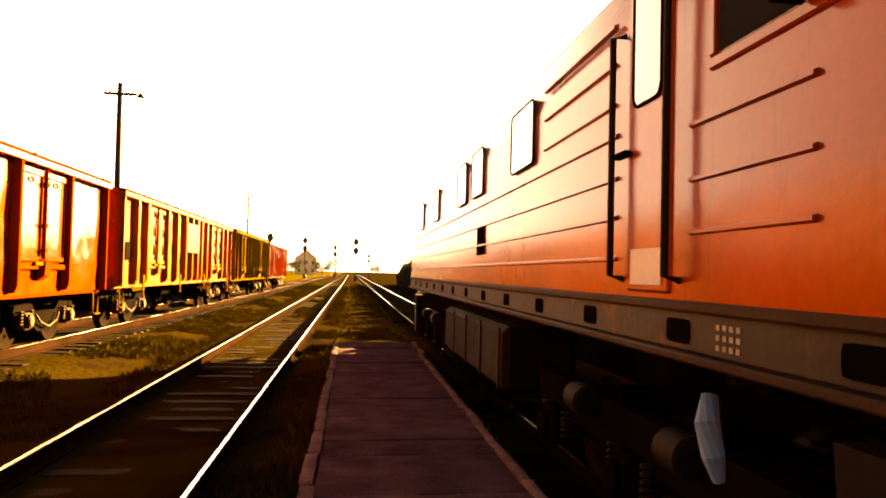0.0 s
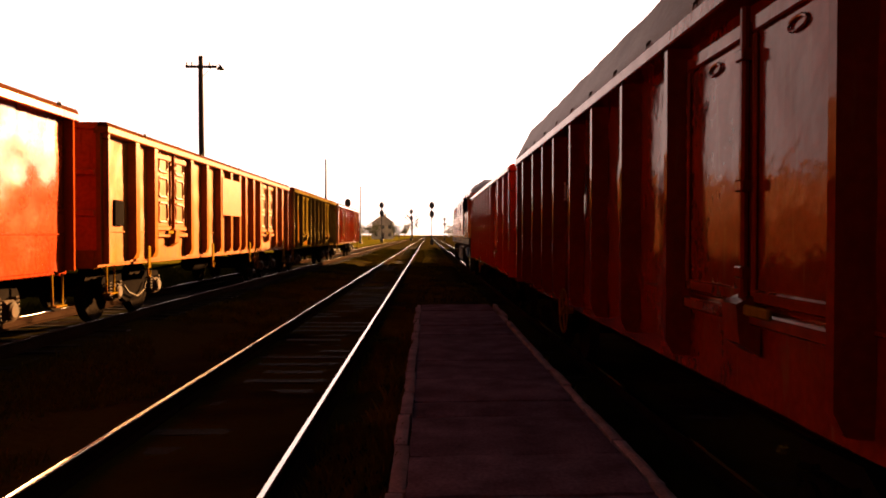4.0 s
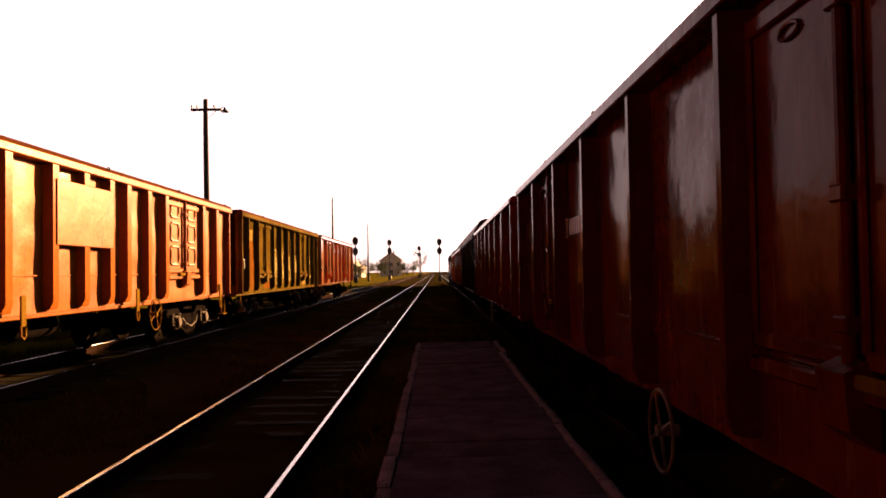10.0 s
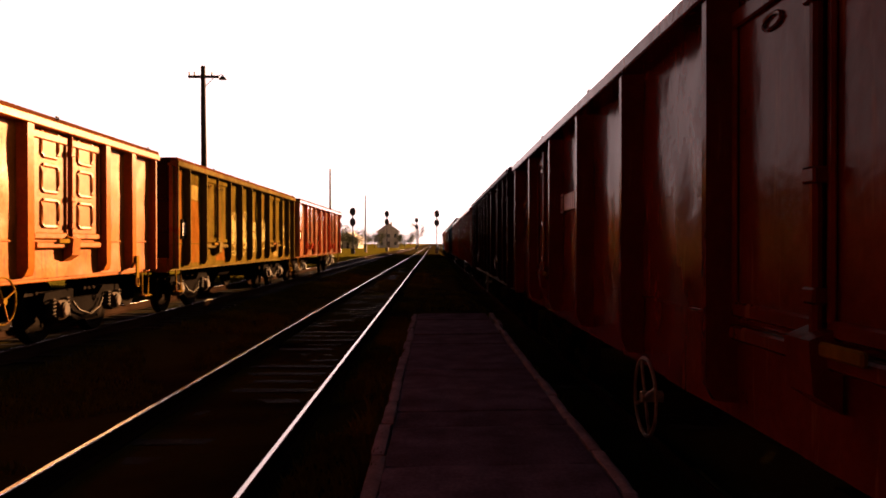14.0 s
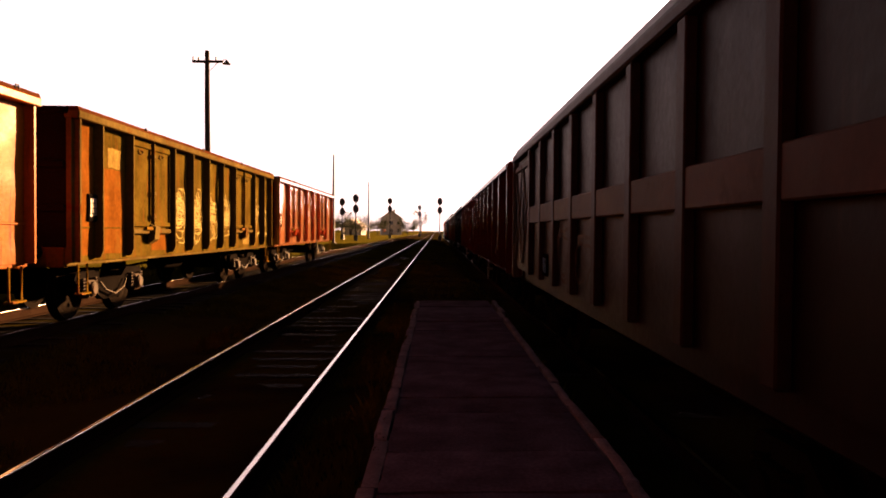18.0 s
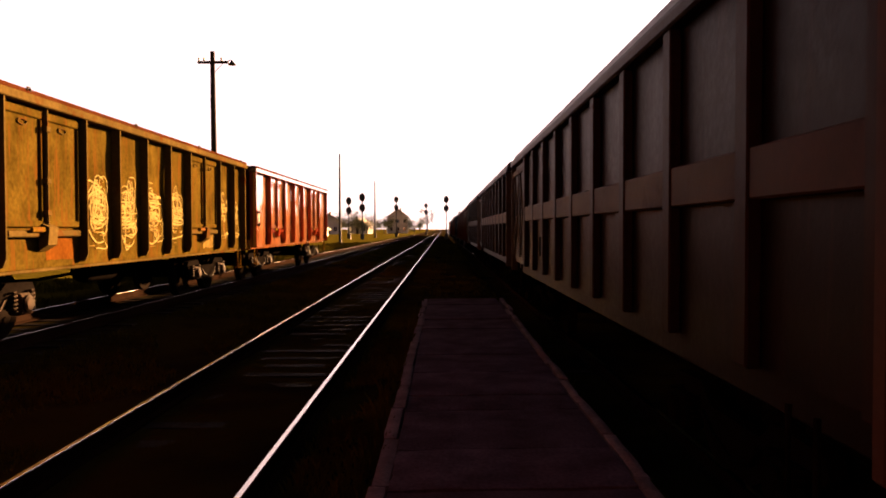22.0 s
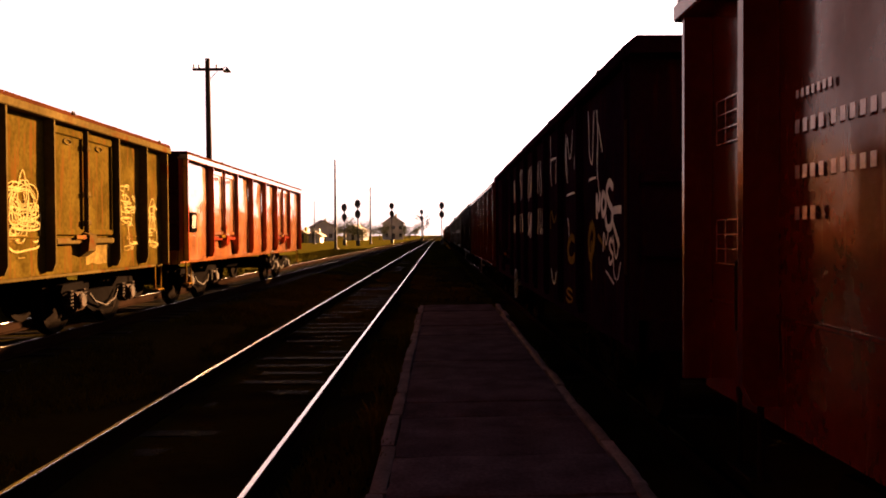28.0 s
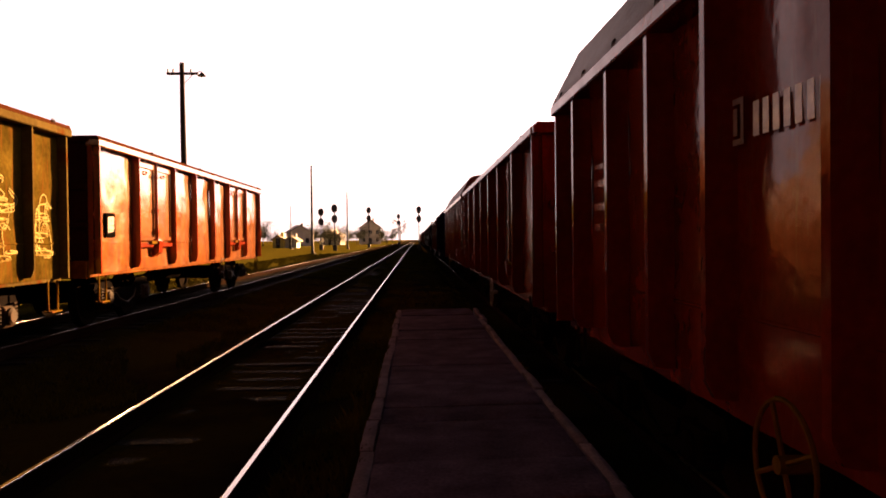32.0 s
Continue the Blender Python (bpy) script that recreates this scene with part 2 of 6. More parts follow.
RUST = (0.10, 0.035, 0.014)
M = {
    "red_gloss": surface("red_gloss_paint", (0.322, 0.0248, 0.00372), 0.07, var=0.2, scale=2.2, bump=0.35, dist=0.03, grain=0.05, rust=RUST, rust_amount=0.05, streak=True, spec=0.24, gloss=(1, 0.55, 0.42)),
    "red": surface("red_oxide_paint", (0.105, 0.0115, 0.0023), 0.11, var=0.3, scale=2.2, bump=0.45, dist=0.03, grain=0.06, rust=RUST, rust_amount=0.15, streak=True, spec=0.095, gloss=(1, 0.42, 0.26)),
    "red_bright": surface("bright_red_oxide_paint", (0.074, 0.0078, 0.0016), 0.17, var=0.3, scale=2.2, bump=0.3, dist=0.03, grain=0.05, rust=RUST, rust_amount=0.1, streak=True, spec=0.24, gloss=(1, 0.38, 0.2)),
    "red_mid": surface("worn_red_oxide_paint", (0.078, 0.0094, 0.0019), 0.22, var=0.35, scale=2.2, bump=0.4, dist=0.03, grain=0.1, rust=(0.03, 0.008, 0.004), rust_amount=0.3, streak=True, spec=0.06, gloss=(1, 0.36, 0.2)),
    "red_dull": surface("dull_red_oxide_paint", (0.06, 0.0078, 0.0025), 0.18, var=0.3, scale=2.2, bump=0.45, dist=0.03, grain=0.06, rust=RUST, rust_amount=0.15, streak=True, spec=0.032, gloss=(1, 0.42, 0.26)),
    "redbrown": surface("red_brown_paint", (0.064, 0.0096, 0.0026), 0.15, var=0.35, scale=2.2, bump=0.4, dist=0.03, grain=0.08, rust=RUST, rust_amount=0.2, streak=True, spec=0.03, gloss=(1, 0.36, 0.2)),
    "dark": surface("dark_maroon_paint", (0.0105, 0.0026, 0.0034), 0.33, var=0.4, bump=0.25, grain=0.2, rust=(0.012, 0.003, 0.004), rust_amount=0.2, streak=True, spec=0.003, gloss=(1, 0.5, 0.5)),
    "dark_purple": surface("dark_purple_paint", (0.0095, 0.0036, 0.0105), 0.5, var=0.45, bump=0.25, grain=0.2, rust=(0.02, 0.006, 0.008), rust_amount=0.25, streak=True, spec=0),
    "dark_mark": surface("nearly_worn_off_paint", (0.012, 0.007, 0.007), 0.5, var=0.5, scale=6, spec=0.01),
    # end walls of the last wagon: shade put into a darker maroon
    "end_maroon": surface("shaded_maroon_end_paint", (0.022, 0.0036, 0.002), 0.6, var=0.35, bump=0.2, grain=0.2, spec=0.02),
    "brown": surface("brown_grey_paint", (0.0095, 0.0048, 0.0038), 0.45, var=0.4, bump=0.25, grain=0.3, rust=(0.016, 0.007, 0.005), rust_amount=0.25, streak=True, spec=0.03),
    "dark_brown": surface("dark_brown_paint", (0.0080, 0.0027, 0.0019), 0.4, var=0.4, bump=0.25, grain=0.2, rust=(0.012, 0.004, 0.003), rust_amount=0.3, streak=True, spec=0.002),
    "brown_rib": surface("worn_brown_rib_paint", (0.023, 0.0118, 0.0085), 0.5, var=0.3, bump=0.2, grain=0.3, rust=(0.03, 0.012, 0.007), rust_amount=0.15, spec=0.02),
    "brown_light": surface("faded_brown_paint", (0.052, 0.029, 0.0185), 0.6, var=0.3, bump=0.2, grain=0.3, rust=(0.03, 0.012, 0.007), rust_amount=0.15, spec=0.02),
    "orange": surface("orange_brown_paint", (0.165, 0.044, 0.0026), 0.34, var=0.28, scale=1.6, bump=0.35, dist=0.03, grain=0.12, rust=(0.055, 0.013, 0.004), rust_amount=0.16, streak=True, spec=0.02, gloss=(1, 0.6, 0.2)),
    "sun_red": surface("sunlit_red_paint", (0.17, 0.016, 0.002), 0.12, var=0.3, scale=1.6, bump=0.3, dist=0.03, grain=0.08, rust=(0.11, 0.015, 0.003), rust_amount=0.25, streak=True, spec=0.8, gloss=(1, 0.8, 0.42)),
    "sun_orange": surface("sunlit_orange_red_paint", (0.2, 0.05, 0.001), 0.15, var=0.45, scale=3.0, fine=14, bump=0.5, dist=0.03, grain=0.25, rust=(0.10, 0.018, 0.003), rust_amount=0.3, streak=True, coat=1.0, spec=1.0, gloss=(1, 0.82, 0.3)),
    # end walls of the orange wagon: brightened in colour to offset their shade
    "end_red": surface("orange_red_end_paint", (0.40, 0.055, 0.007), 0.5, var=0.3, bump=0.2, grain=0.2, rust=(0.2, 0.03, 0.006), rust_amount=0.2, streak=True, spec=0.03),
    "rim": surface("dull_rim_paint", (0.04, 0.012, 0.004), 0.7, var=0.3, spec=0),
    "sun_red_rib": surface("dull_red_rib_paint", (0.13, 0.02, 0.004), 0.7, var=0.25, bump=0.2, grain=0.2, spec=0),
    "ochre": surface("ochre_brown_paint", (0.050, 0.0325, 0.004), 0.6, var=0.5, scale=2.4, bump=0.2, grain=0.3, rust=(0.062, 0.026, 0.0035), rust_amount=0.35, streak=True, spec=0, gloss=(1, 0.75, 0.32)),
    "ochre_orange": surface("orange_brown_touch_up_paint", (0.0861, 0.0295, 0.00328), 0.6, var=0.35, scale=3, bump=0.2, grain=0.3, rust=(0.07, 0.03, 0.004), rust_amount=0.3, spec=0),
    "graffiti_dull": surface("dull_cream_paint", (0.13, 0.085, 0.02), 0.6, var=0.4, scale=5, spec=0),
    "ochre_mid": surface("dull_ochre_frame_paint", (0.066, 0.044, 0.012), 0.7, var=0.4, bump=0.2, grain=0.3, rust=(0.06, 0.018, 0.003), rust_amount=0.3, spec=0),
    "steel": surface("worn_steel", (0.034, 0.022, 0.0125), 0.7, var=0.4, rust=(0.035, 0.014, 0.006), rust_amount=0.5, spec=0.03),
    "ring": surface("bare_worn_wheel_rim", (0.11, 0.09, 0.07), 0.5, var=0.5, scale=8, rust=(0.02, 0.011, 0.007), rust_amount=0.45, spec=0.1),
    # near-black steel, also used where shade is put into the colour
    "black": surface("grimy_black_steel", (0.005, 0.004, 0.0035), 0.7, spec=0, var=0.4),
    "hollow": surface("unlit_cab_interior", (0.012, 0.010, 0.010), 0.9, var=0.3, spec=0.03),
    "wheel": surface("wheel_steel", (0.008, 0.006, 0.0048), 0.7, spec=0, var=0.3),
    "rail_side": surface("rusty_rail", (0.012, 0.0066, 0.0042), 0.75, var=0.4, fine=30, spec=0),
    "rail_top": surface("polished_rail_head", (0.6, 0.57, 0.54), 0.22, metal=1.0, var=0.08, bump=0.02),
    # bright and dull stretches imitate sky glints interrupted by the passing wheels
    "rail_patchy": surface("half_rusted_rail_head", (0.5, 0.46, 0.42), 0.25, metal=1.0, var=0.3, scale=0.7, bump=0.03, rust=(0.03, 0.014, 0.007), rust_amount=0.75, glint_breaks=True),
    "rail_worn": surface("dull_rail_head", (0.5, 0.46, 0.42), 0.08, metal=1.0, var=0.2, bump=0.004, grain=0.1),
    "sleeper": surface("weathered_sleeper_wood", (0.0080, 0.0056, 0.0056), 0.85, spec=0.012, var=0.5, fine=40, bump=0.5, tint=0.35, gloss=(1, 0.8, 0.8)),
    "slab": surface("worn_concrete_slab", (0.076, 0.056, 0.080), 0.85, var=0.45, scale=2.5, fine=35, bump=0.5, dist=0.012, tint=0.12, spec=0),
    "kerb": surface("pale_concrete_edging", (0.15, 0.115, 0.135), 0.85, var=0.4, scale=3, fine=35, bump=0.5, tint=0.15, spec=0),
    "tarp": surface("grey_sheet_cover", (0.078, 0.047, 0.030), 0.5, var=0.25, scale=2, bump=0.3, spec=0.05),
    "white": surface("white_lettering_paint", (0.3, 0.25, 0.235), 0.4, var=0.45, scale=7, bump=0.05, grain=0.05, spec=0.3),
    "faint_white": surface("worn_off_white_paint", (0.2, 0.1, 0.085), 0.2, var=0.6, scale=7, bump=0.05, grain=0.05, spec=1.0, gloss=(1, 0.7, 0.6)),
    "paper": surface("pale_blue_paper", (0.17, 0.33, 0.6), 0.7, var=0.15, spec=0.1),
    "yellow": surface("yellow_safety_paint", (0.096, 0.051, 0.0048), 0.5, var=0.35, rust=RUST, rust_amount=0.3, spec=0),
    "graffiti": surface("cream_spray_paint", (0.22, 0.17, 0.058), 0.6, var=0.25, scale=5, spec=0),
    "graffiti_b": surface("pale_spray_paint", (0.4, 0.365, 0.4), 0.6, var=0.25, scale=5, spec=0.05),
    "loco_red": surface("locomotive_red_paint", (0.34, 0.04, 0.0048), 0.17, spec=0.21, var=0.14, bump=0.12, dist=0.01, rust=(0.2, 0.03, 0.015), rust_amount=0.1, streak=True, gloss=(1, 0.66, 0.42)),
    "loco_frame": surface("brown_grey_underframe", (0.0332, 0.0245, 0.0204), 0.6, var=0.35, rust=RUST, rust_amount=0.2, spec=0.08),
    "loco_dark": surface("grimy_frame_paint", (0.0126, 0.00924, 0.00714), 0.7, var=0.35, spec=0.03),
    "loco_roof": surface("grey_roof_paint", (0.30, 0.28, 0.27), 0.5, var=0.25),
    "grey_plate": surface("light_grey_plate", (0.5, 0.48, 0.46), 0.5, var=0.15),
    "wood_pole": surface("tarred_pole_wood", (0.045, 0.032, 0.025), 0.85, var=0.4, fine=50, bump=0.5, spec=0.05),
    "concrete_pole": surface("concrete_mast", (0.0216, 0.0203, 0.0189), 0.85, var=0.25),
    "signal": surface("black_signal_paint", (0.02, 0.02, 0.02), 0.5, var=0.2),
    "house_wall": surface("grey_plaster", (0.676, 0.63, 0.558), 0.9, var=0.25, scale=0.6),
    "house_yellow": surface("yellow_plaster", (0.72, 0.558, 0.108), 0.9, var=0.2, scale=0.6),
    "house_white": surface("white_plaster", (0.676, 0.648, 0.594), 0.9, var=0.15, scale=0.6),
    "roof_tile": surface("dull_roof_tiles", (0.30, 0.25, 0.21), 0.85, var=0.3, scale=0.8),
    "bark": surface("grey_bark", (0.07, 0.055, 0.04), 0.9, var=0.4, fine=30, bump=0.6),
    "leaf": surface("dull_green_leaves", (0.0792, 0.088, 0.0352), 0.7, var=0.5, scale=0.7, tint=0.2, spec=0.05),
    "grass": surface("dry_green_grass", (0.072, 0.06, 0.005), 0.8, spec=0, var=0.55, scale=0.5, fine=6),
}


def glass(name, tint, rough=0.05):
    m = bpy.data.materials.new(name)
    m.use_nodes = True
    b = m.node_tree.nodes["Principled BSDF"]
    b.inputs["Base Color"].default_value = (*tint, 1)
    b.inputs["Roughness"].default_value = rough
    b.inputs["Specular IOR Level"].default_value = 1.0
    b.inputs["Coat Weight"].default_value = 0.6
    return m


M["glass_blue"] = glass("tinted_windscreen_glass", (0.01, 0.03, 0.06))
M["glass_dark"] = glass("dark_window_glass", (0.012, 0.012, 0.014))


def ground_material():
    # earth by the tracks is darkened to carry the shade between the trains
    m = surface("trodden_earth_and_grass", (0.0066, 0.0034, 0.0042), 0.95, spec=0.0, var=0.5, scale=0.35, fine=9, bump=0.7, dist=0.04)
    n, l = m.node_tree.nodes, m.node_tree.links
    b = n["Principled BSDF"]
    src = b.inputs["Base Color"].links[0].from_socket
    co = next(k for k in n if k.bl_idname == "ShaderNodeTexCoord")
    g = n.new("ShaderNodeTexNoise"); g.inputs["Scale"].default_value = 0.55; g.inputs["Detail"].default_value = 9
    l.new(co.outputs["Object"], g.inputs["Vector"])
    r = n.new("ShaderNodeMapRange"); r.inputs[1].default_value, r.inputs[2].default_value = 0.34, 0.52
    l.new(g.outputs["Fac"], r.inputs[0])
    mx = n.new("ShaderNodeMix"); mx.data_type = 'RGBA'
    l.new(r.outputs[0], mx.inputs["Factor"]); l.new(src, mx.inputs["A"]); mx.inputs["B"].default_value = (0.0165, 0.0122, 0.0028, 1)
    # the grass field beyond the slow train keeps a lighter colour
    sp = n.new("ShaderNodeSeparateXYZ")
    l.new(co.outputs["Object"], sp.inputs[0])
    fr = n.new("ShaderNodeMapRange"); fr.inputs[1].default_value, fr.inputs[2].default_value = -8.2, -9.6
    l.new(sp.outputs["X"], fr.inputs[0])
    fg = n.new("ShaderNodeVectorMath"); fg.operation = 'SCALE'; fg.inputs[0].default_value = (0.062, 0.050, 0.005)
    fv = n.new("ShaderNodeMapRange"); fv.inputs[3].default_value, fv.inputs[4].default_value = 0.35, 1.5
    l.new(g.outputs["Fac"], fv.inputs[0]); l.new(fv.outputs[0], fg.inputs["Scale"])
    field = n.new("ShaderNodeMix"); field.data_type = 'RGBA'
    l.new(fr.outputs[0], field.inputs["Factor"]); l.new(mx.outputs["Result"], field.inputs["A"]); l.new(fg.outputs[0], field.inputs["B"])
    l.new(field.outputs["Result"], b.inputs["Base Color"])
    return m


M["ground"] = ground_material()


# ================= mesh tools =================
class Geo:
    """Collects simple solids into one mesh."""

    def __init__(self):
        self.v, self.f = [], []

    def add(self, vs, fs):
        o = len(self.v)
        self.v += [tuple(p) for p in vs]
        self.f += [tuple(i + o for i in q) for q in fs]
        return self

    def box(self, x0, x1, y0, y1, z0, z1, c=0.008):
        lo, hi = (min(x0, x1), min(y0, y1), min(z0, z1)), (max(x0, x1), max(y0, y1), max(z0, z1))
        c = min(c, *[(h - l) * 0.45 for l, h in zip(lo, hi)])
        vs, idx = [], {}
        for s in ((a, b, d) for a in (0, 1) for b in (0, 1) for d in (0, 1)):
            for ax in range(3):
                p = [(hi[k] if s[k] else lo[k]) for k in range(3)]
                for k in range(3):
                    if k != ax:
                        p[k] += -c if s[k] else c
                idx[s, ax] = len(vs)
                vs.append(p)
        fs = []
        for ax in range(3):
            i, j = [k for k in range(3) if k != ax]
            for s in (0, 1):
                loop = []
                for a, b in ((0, 0), (1, 0), (1, 1), (0, 1)):
                    k = [0, 0, 0]; k[ax], k[i], k[j] = s, a, b
                    loop.append(idx[tuple(k), ax])
                fs.append(loop)
            for a in (0, 1):
                for b in (0, 1):
                    k0, k1 = [0, 0, 0], [0, 0, 0]
                    k0[i] = k1[i] = a; k0[j] = k1[j] = b; k1[ax] = 1
                    fs.append([idx[tuple(k0), i], idx[tuple(k1), i], idx[tuple(k1), j], idx[tuple(k0), j]])
        for s in ((a, b, d) for a in (0, 1) for b in (0, 1) for d in (0, 1)):
            fs.append([idx[s, 0], idx[s, 1], idx[s, 2]])
        return self.add(vs, fs)

    def prism(self, poly, axis, a, b):
        """A polygon drawn in the two other axes (in order), drawn out along axis from a to b."""
        n = len(poly)
        i, j = [k for k in range(3) if k != axis]
        vs = []
        for e in (a, b):
            for p, q in poly:
                k = [0, 0, 0]; k[axis], k[i], k[j] = e, p, q
                vs.append(k)
        fs = [list(range(n)), list(range(2 * n - 1, n - 1, -1))]
        fs += [[k, (k + 1) % n, n + (k + 1) % n, n + k] for k in range(n)]
        return self.add(vs, fs)

    def lathe(self, prof, axis, centre, n=16):
        """Profile rows (radius, along) turned round an axis through centre."""
        i, j = [k for k in range(3) if k != axis]
        vs = []
        for r, h in prof:
            for k in range(n):
                a = 2 * math.pi * k / n
                p = [0, 0, 0]; p[axis] = centre[axis] + h
                p[i], p[j] = centre[i] + r * math.cos(a), centre[j] + r * math.sin(a)
                vs.append(p)
        fs = [[a * n + k, a * n + (k + 1) % n, (a + 1) * n + (k + 1) % n, (a + 1) * n + k] for a in range(len(prof) - 1) for k in range(n)]
        fs += [list(range(n)), list(range((len(prof) - 1) * n, len(prof) * n))]
        return self.add(vs, fs)

    def tube(self, pts, r, n=8, closed=False):
        pts = [Vector(p) for p in pts]
        vs, m = [], len(pts)
        for k, p in enumerate(pts):
            a = pts[(k - 1) % m] if closed or k else p
            b = pts[(k + 1) % m] if closed or k < m - 1 else p
            d = (b - a).normalized()
            u = d.cross(Vector((0.31, 0.17, 0.93)))
            if u.length < 0.05:
                u = d.cross(Vector((1, 0, 0)))
            u.normalize(); w = d.cross(u)
            rr = r[k] if isinstance(r, (list, tuple)) else r
            for q in range(n):
                t = 2 * math.pi * q / n
                vs.append(p + u * rr * math.cos(t) + w * rr * math.sin(t))
        fs = []
        for k in range(m if closed else m - 1):
            e = (k + 1) % m
            fs += [[k * n + q, k * n + (q + 1) % n, e * n + (q + 1) % n, e * n + q] for q in range(n)]
        if not closed:
            fs += [list(range(n)), list(range((m - 1) * n, m * n))]
        return self.add(vs, fs)

    def mesh(self, name, material, smooth=True):
        me = bpy.data.meshes.new(name)
        me.from_pydata(self.v, [], self.f)
        bm = bmesh.new(); bm.from_mesh(me)
        bmesh.ops.recalc_face_normals(bm, faces=bm.faces)
        bm.to_mesh(me); bm.free()
        if smooth:
            me.polygons.foreach_set("use_smooth", [True] * len(me.polygons))
            me.set_sharp_from_angle(angle=radians(32))
        me.materials.append(material)
        return me


def put(name, me, parent=None, label="", at=None, turn=None):
    ob = new(name, me)
    ob.parent = parent
    if at is not None:
        ob.location = at
    if turn is not None:
        ob.rotation_euler = turn
    if label:
        ob["label"] = label
    return ob


def part(name, geo, material, parent=None, label="", at=None, smooth=True):
    return put(name, geo.mesh(name, material, smooth), parent, label, at)


def thing(name, label, category, group=""):
    return tagged(new(name), label, category, group)


# ================= ground, tracks, walkway =================
XL, ZL = -6.33, 0.21      # track of the slow train: centre line and rail top
XM, ZM = -1.95, 0.04      # empty track
XR, ZR = 2.96, -0.27      # track of the train that leaves


def ground_height(x, y):
    stops = ((-5000, -0.1), (-14, 0.0), (-8.3, 0.0), (-7.9, 0.02), (-4.9, 0.02), (-4.4, -0.02), (-3.7, -0.14), (-3.4, -0.115), (-2.85, -0.115), (-2.55, -0.138), (-1.35, -0.138), (-1.05, -0.115), (-0.75, -0.12), (-0.5, -0.13), (1.2, -0.2), (1.6, -0.432), (4.6, -0.432), (7, -0.3), (14, -0.2), (5000, -0.1))
    for (a, p), (b, q) in zip(stops, stops[1:]):
        if x <= b:
            return p + (q - p) * (x - a) / (b - a)
    return -0.1


def build_ground():
    xs = [-2500, -900, -300, -120, -60, -35, -22] + [-16 + 0.4 * k for k in range(61)] + [9, 11, 14, 20, 35, 60, 120, 300, 900, 2500]
    ys = [-600, -200, -80, -30, -12] + [-6 + 0.5 * k for k in range(93)] + [42, 45, 50, 56, 64, 74, 86, 100, 130, 180, 260, 400, 700, 1300, 2600, 4500]
    vs, fs = [], []
    for y in ys:
        for x in xs:
            w = 0.035 * noise.noise((x * 0.9, y * 0.9, 3)) if abs(x) < 16 and -12 < y < 60 else 0
            vs.append((x, y, ground_height(x, y) + w))
    n = len(xs)
    for j in range(len(ys) - 1):
        for i in range(n - 1):
            fs.append((j * n + i, j * n + i + 1, (j + 1) * n + i + 1, (j + 1) * n + i))
    me = bpy.data.meshes.new("ground")
    me.from_pydata(vs, [], fs)
    me.polygons.foreach_set("use_smooth", [True] * len(me.polygons))
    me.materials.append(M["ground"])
    tagged(new("ground", me), "dark trodden earth with patches of dry grass", "ground", kind="structure")


build_ground()


def build_track(name, x, z, label, sleepers, y_far, head="rail_top", hw=0.019, worn=False):
    root = tagged(new(name), label, "railway track", kind="structure")
    lid = 0.017 if worn else 0.004
    foot = [(-0.07, -0.17), (0.07, -0.17), (0.07, -0.155), (0.012, -0.14), (0.010, -0.045), (0.036, -0.035), (0.036, -lid), (-0.036, -lid), (-0.036, -0.035), (-0.010, -0.045), (-0.012, -0.14), (-0.07, -0.155)]
    for s in (-0.75, 0.75):
        g = Geo().prism([(x + s + a, z + b) for a, b in foot], 1, -40, y_far)
        rail = part("rail", g, M["rail_side"], root, "rusty steel rail with a polished head")
        top = [(-hw, -0.004), (-hw * 0.9, -0.001), (0.0, 0.0), (hw * 0.9, -0.001), (hw, -0.004)]
        if worn:      # sloped down on the wheel flanges' side, shaped to catch low-sky glints
            e = math.copysign(1, -s)
            top = [(-e * hw, -0.016), (-e * hw, -0.001), (0.0, -0.006), (e * hw, -0.013), (e * hw, -0.016)]
        part("rail_head", Geo().prism([(x + s + a, z + b) for a, b in top], 1, -40, y_far), M[head], rail, "shiny worn running surface", smooth=not worn)
    me = Geo().box(-1.25, 1.25, -0.12, 0.12, -0.13, 0, 0.02).mesh("sleeper", M["sleeper"])
    rng = random.Random(name)
    for k in range(sleepers):
        put("sleeper", me, root, "", (x + rng.uniform(-0.03, 0.03), -5.8 + 0.6 * k, z - 0.172 + rng.uniform(-0.012, 0.004)), (0, 0, rng.uniform(-0.02, 0.02)))
    return root


build_track("track_1", XL, ZL, "rusty siding track with wooden sleepers under the slow train", 130, 900, "rail_patchy", 0.007)
build_track("track_2", XM, ZM, "empty running track with bright rail heads", 200, 900)
build_track("track_3", XR, ZR, "track beside the walkway under the leaving train", 90, 900, "rail_worn", 0.03, True)


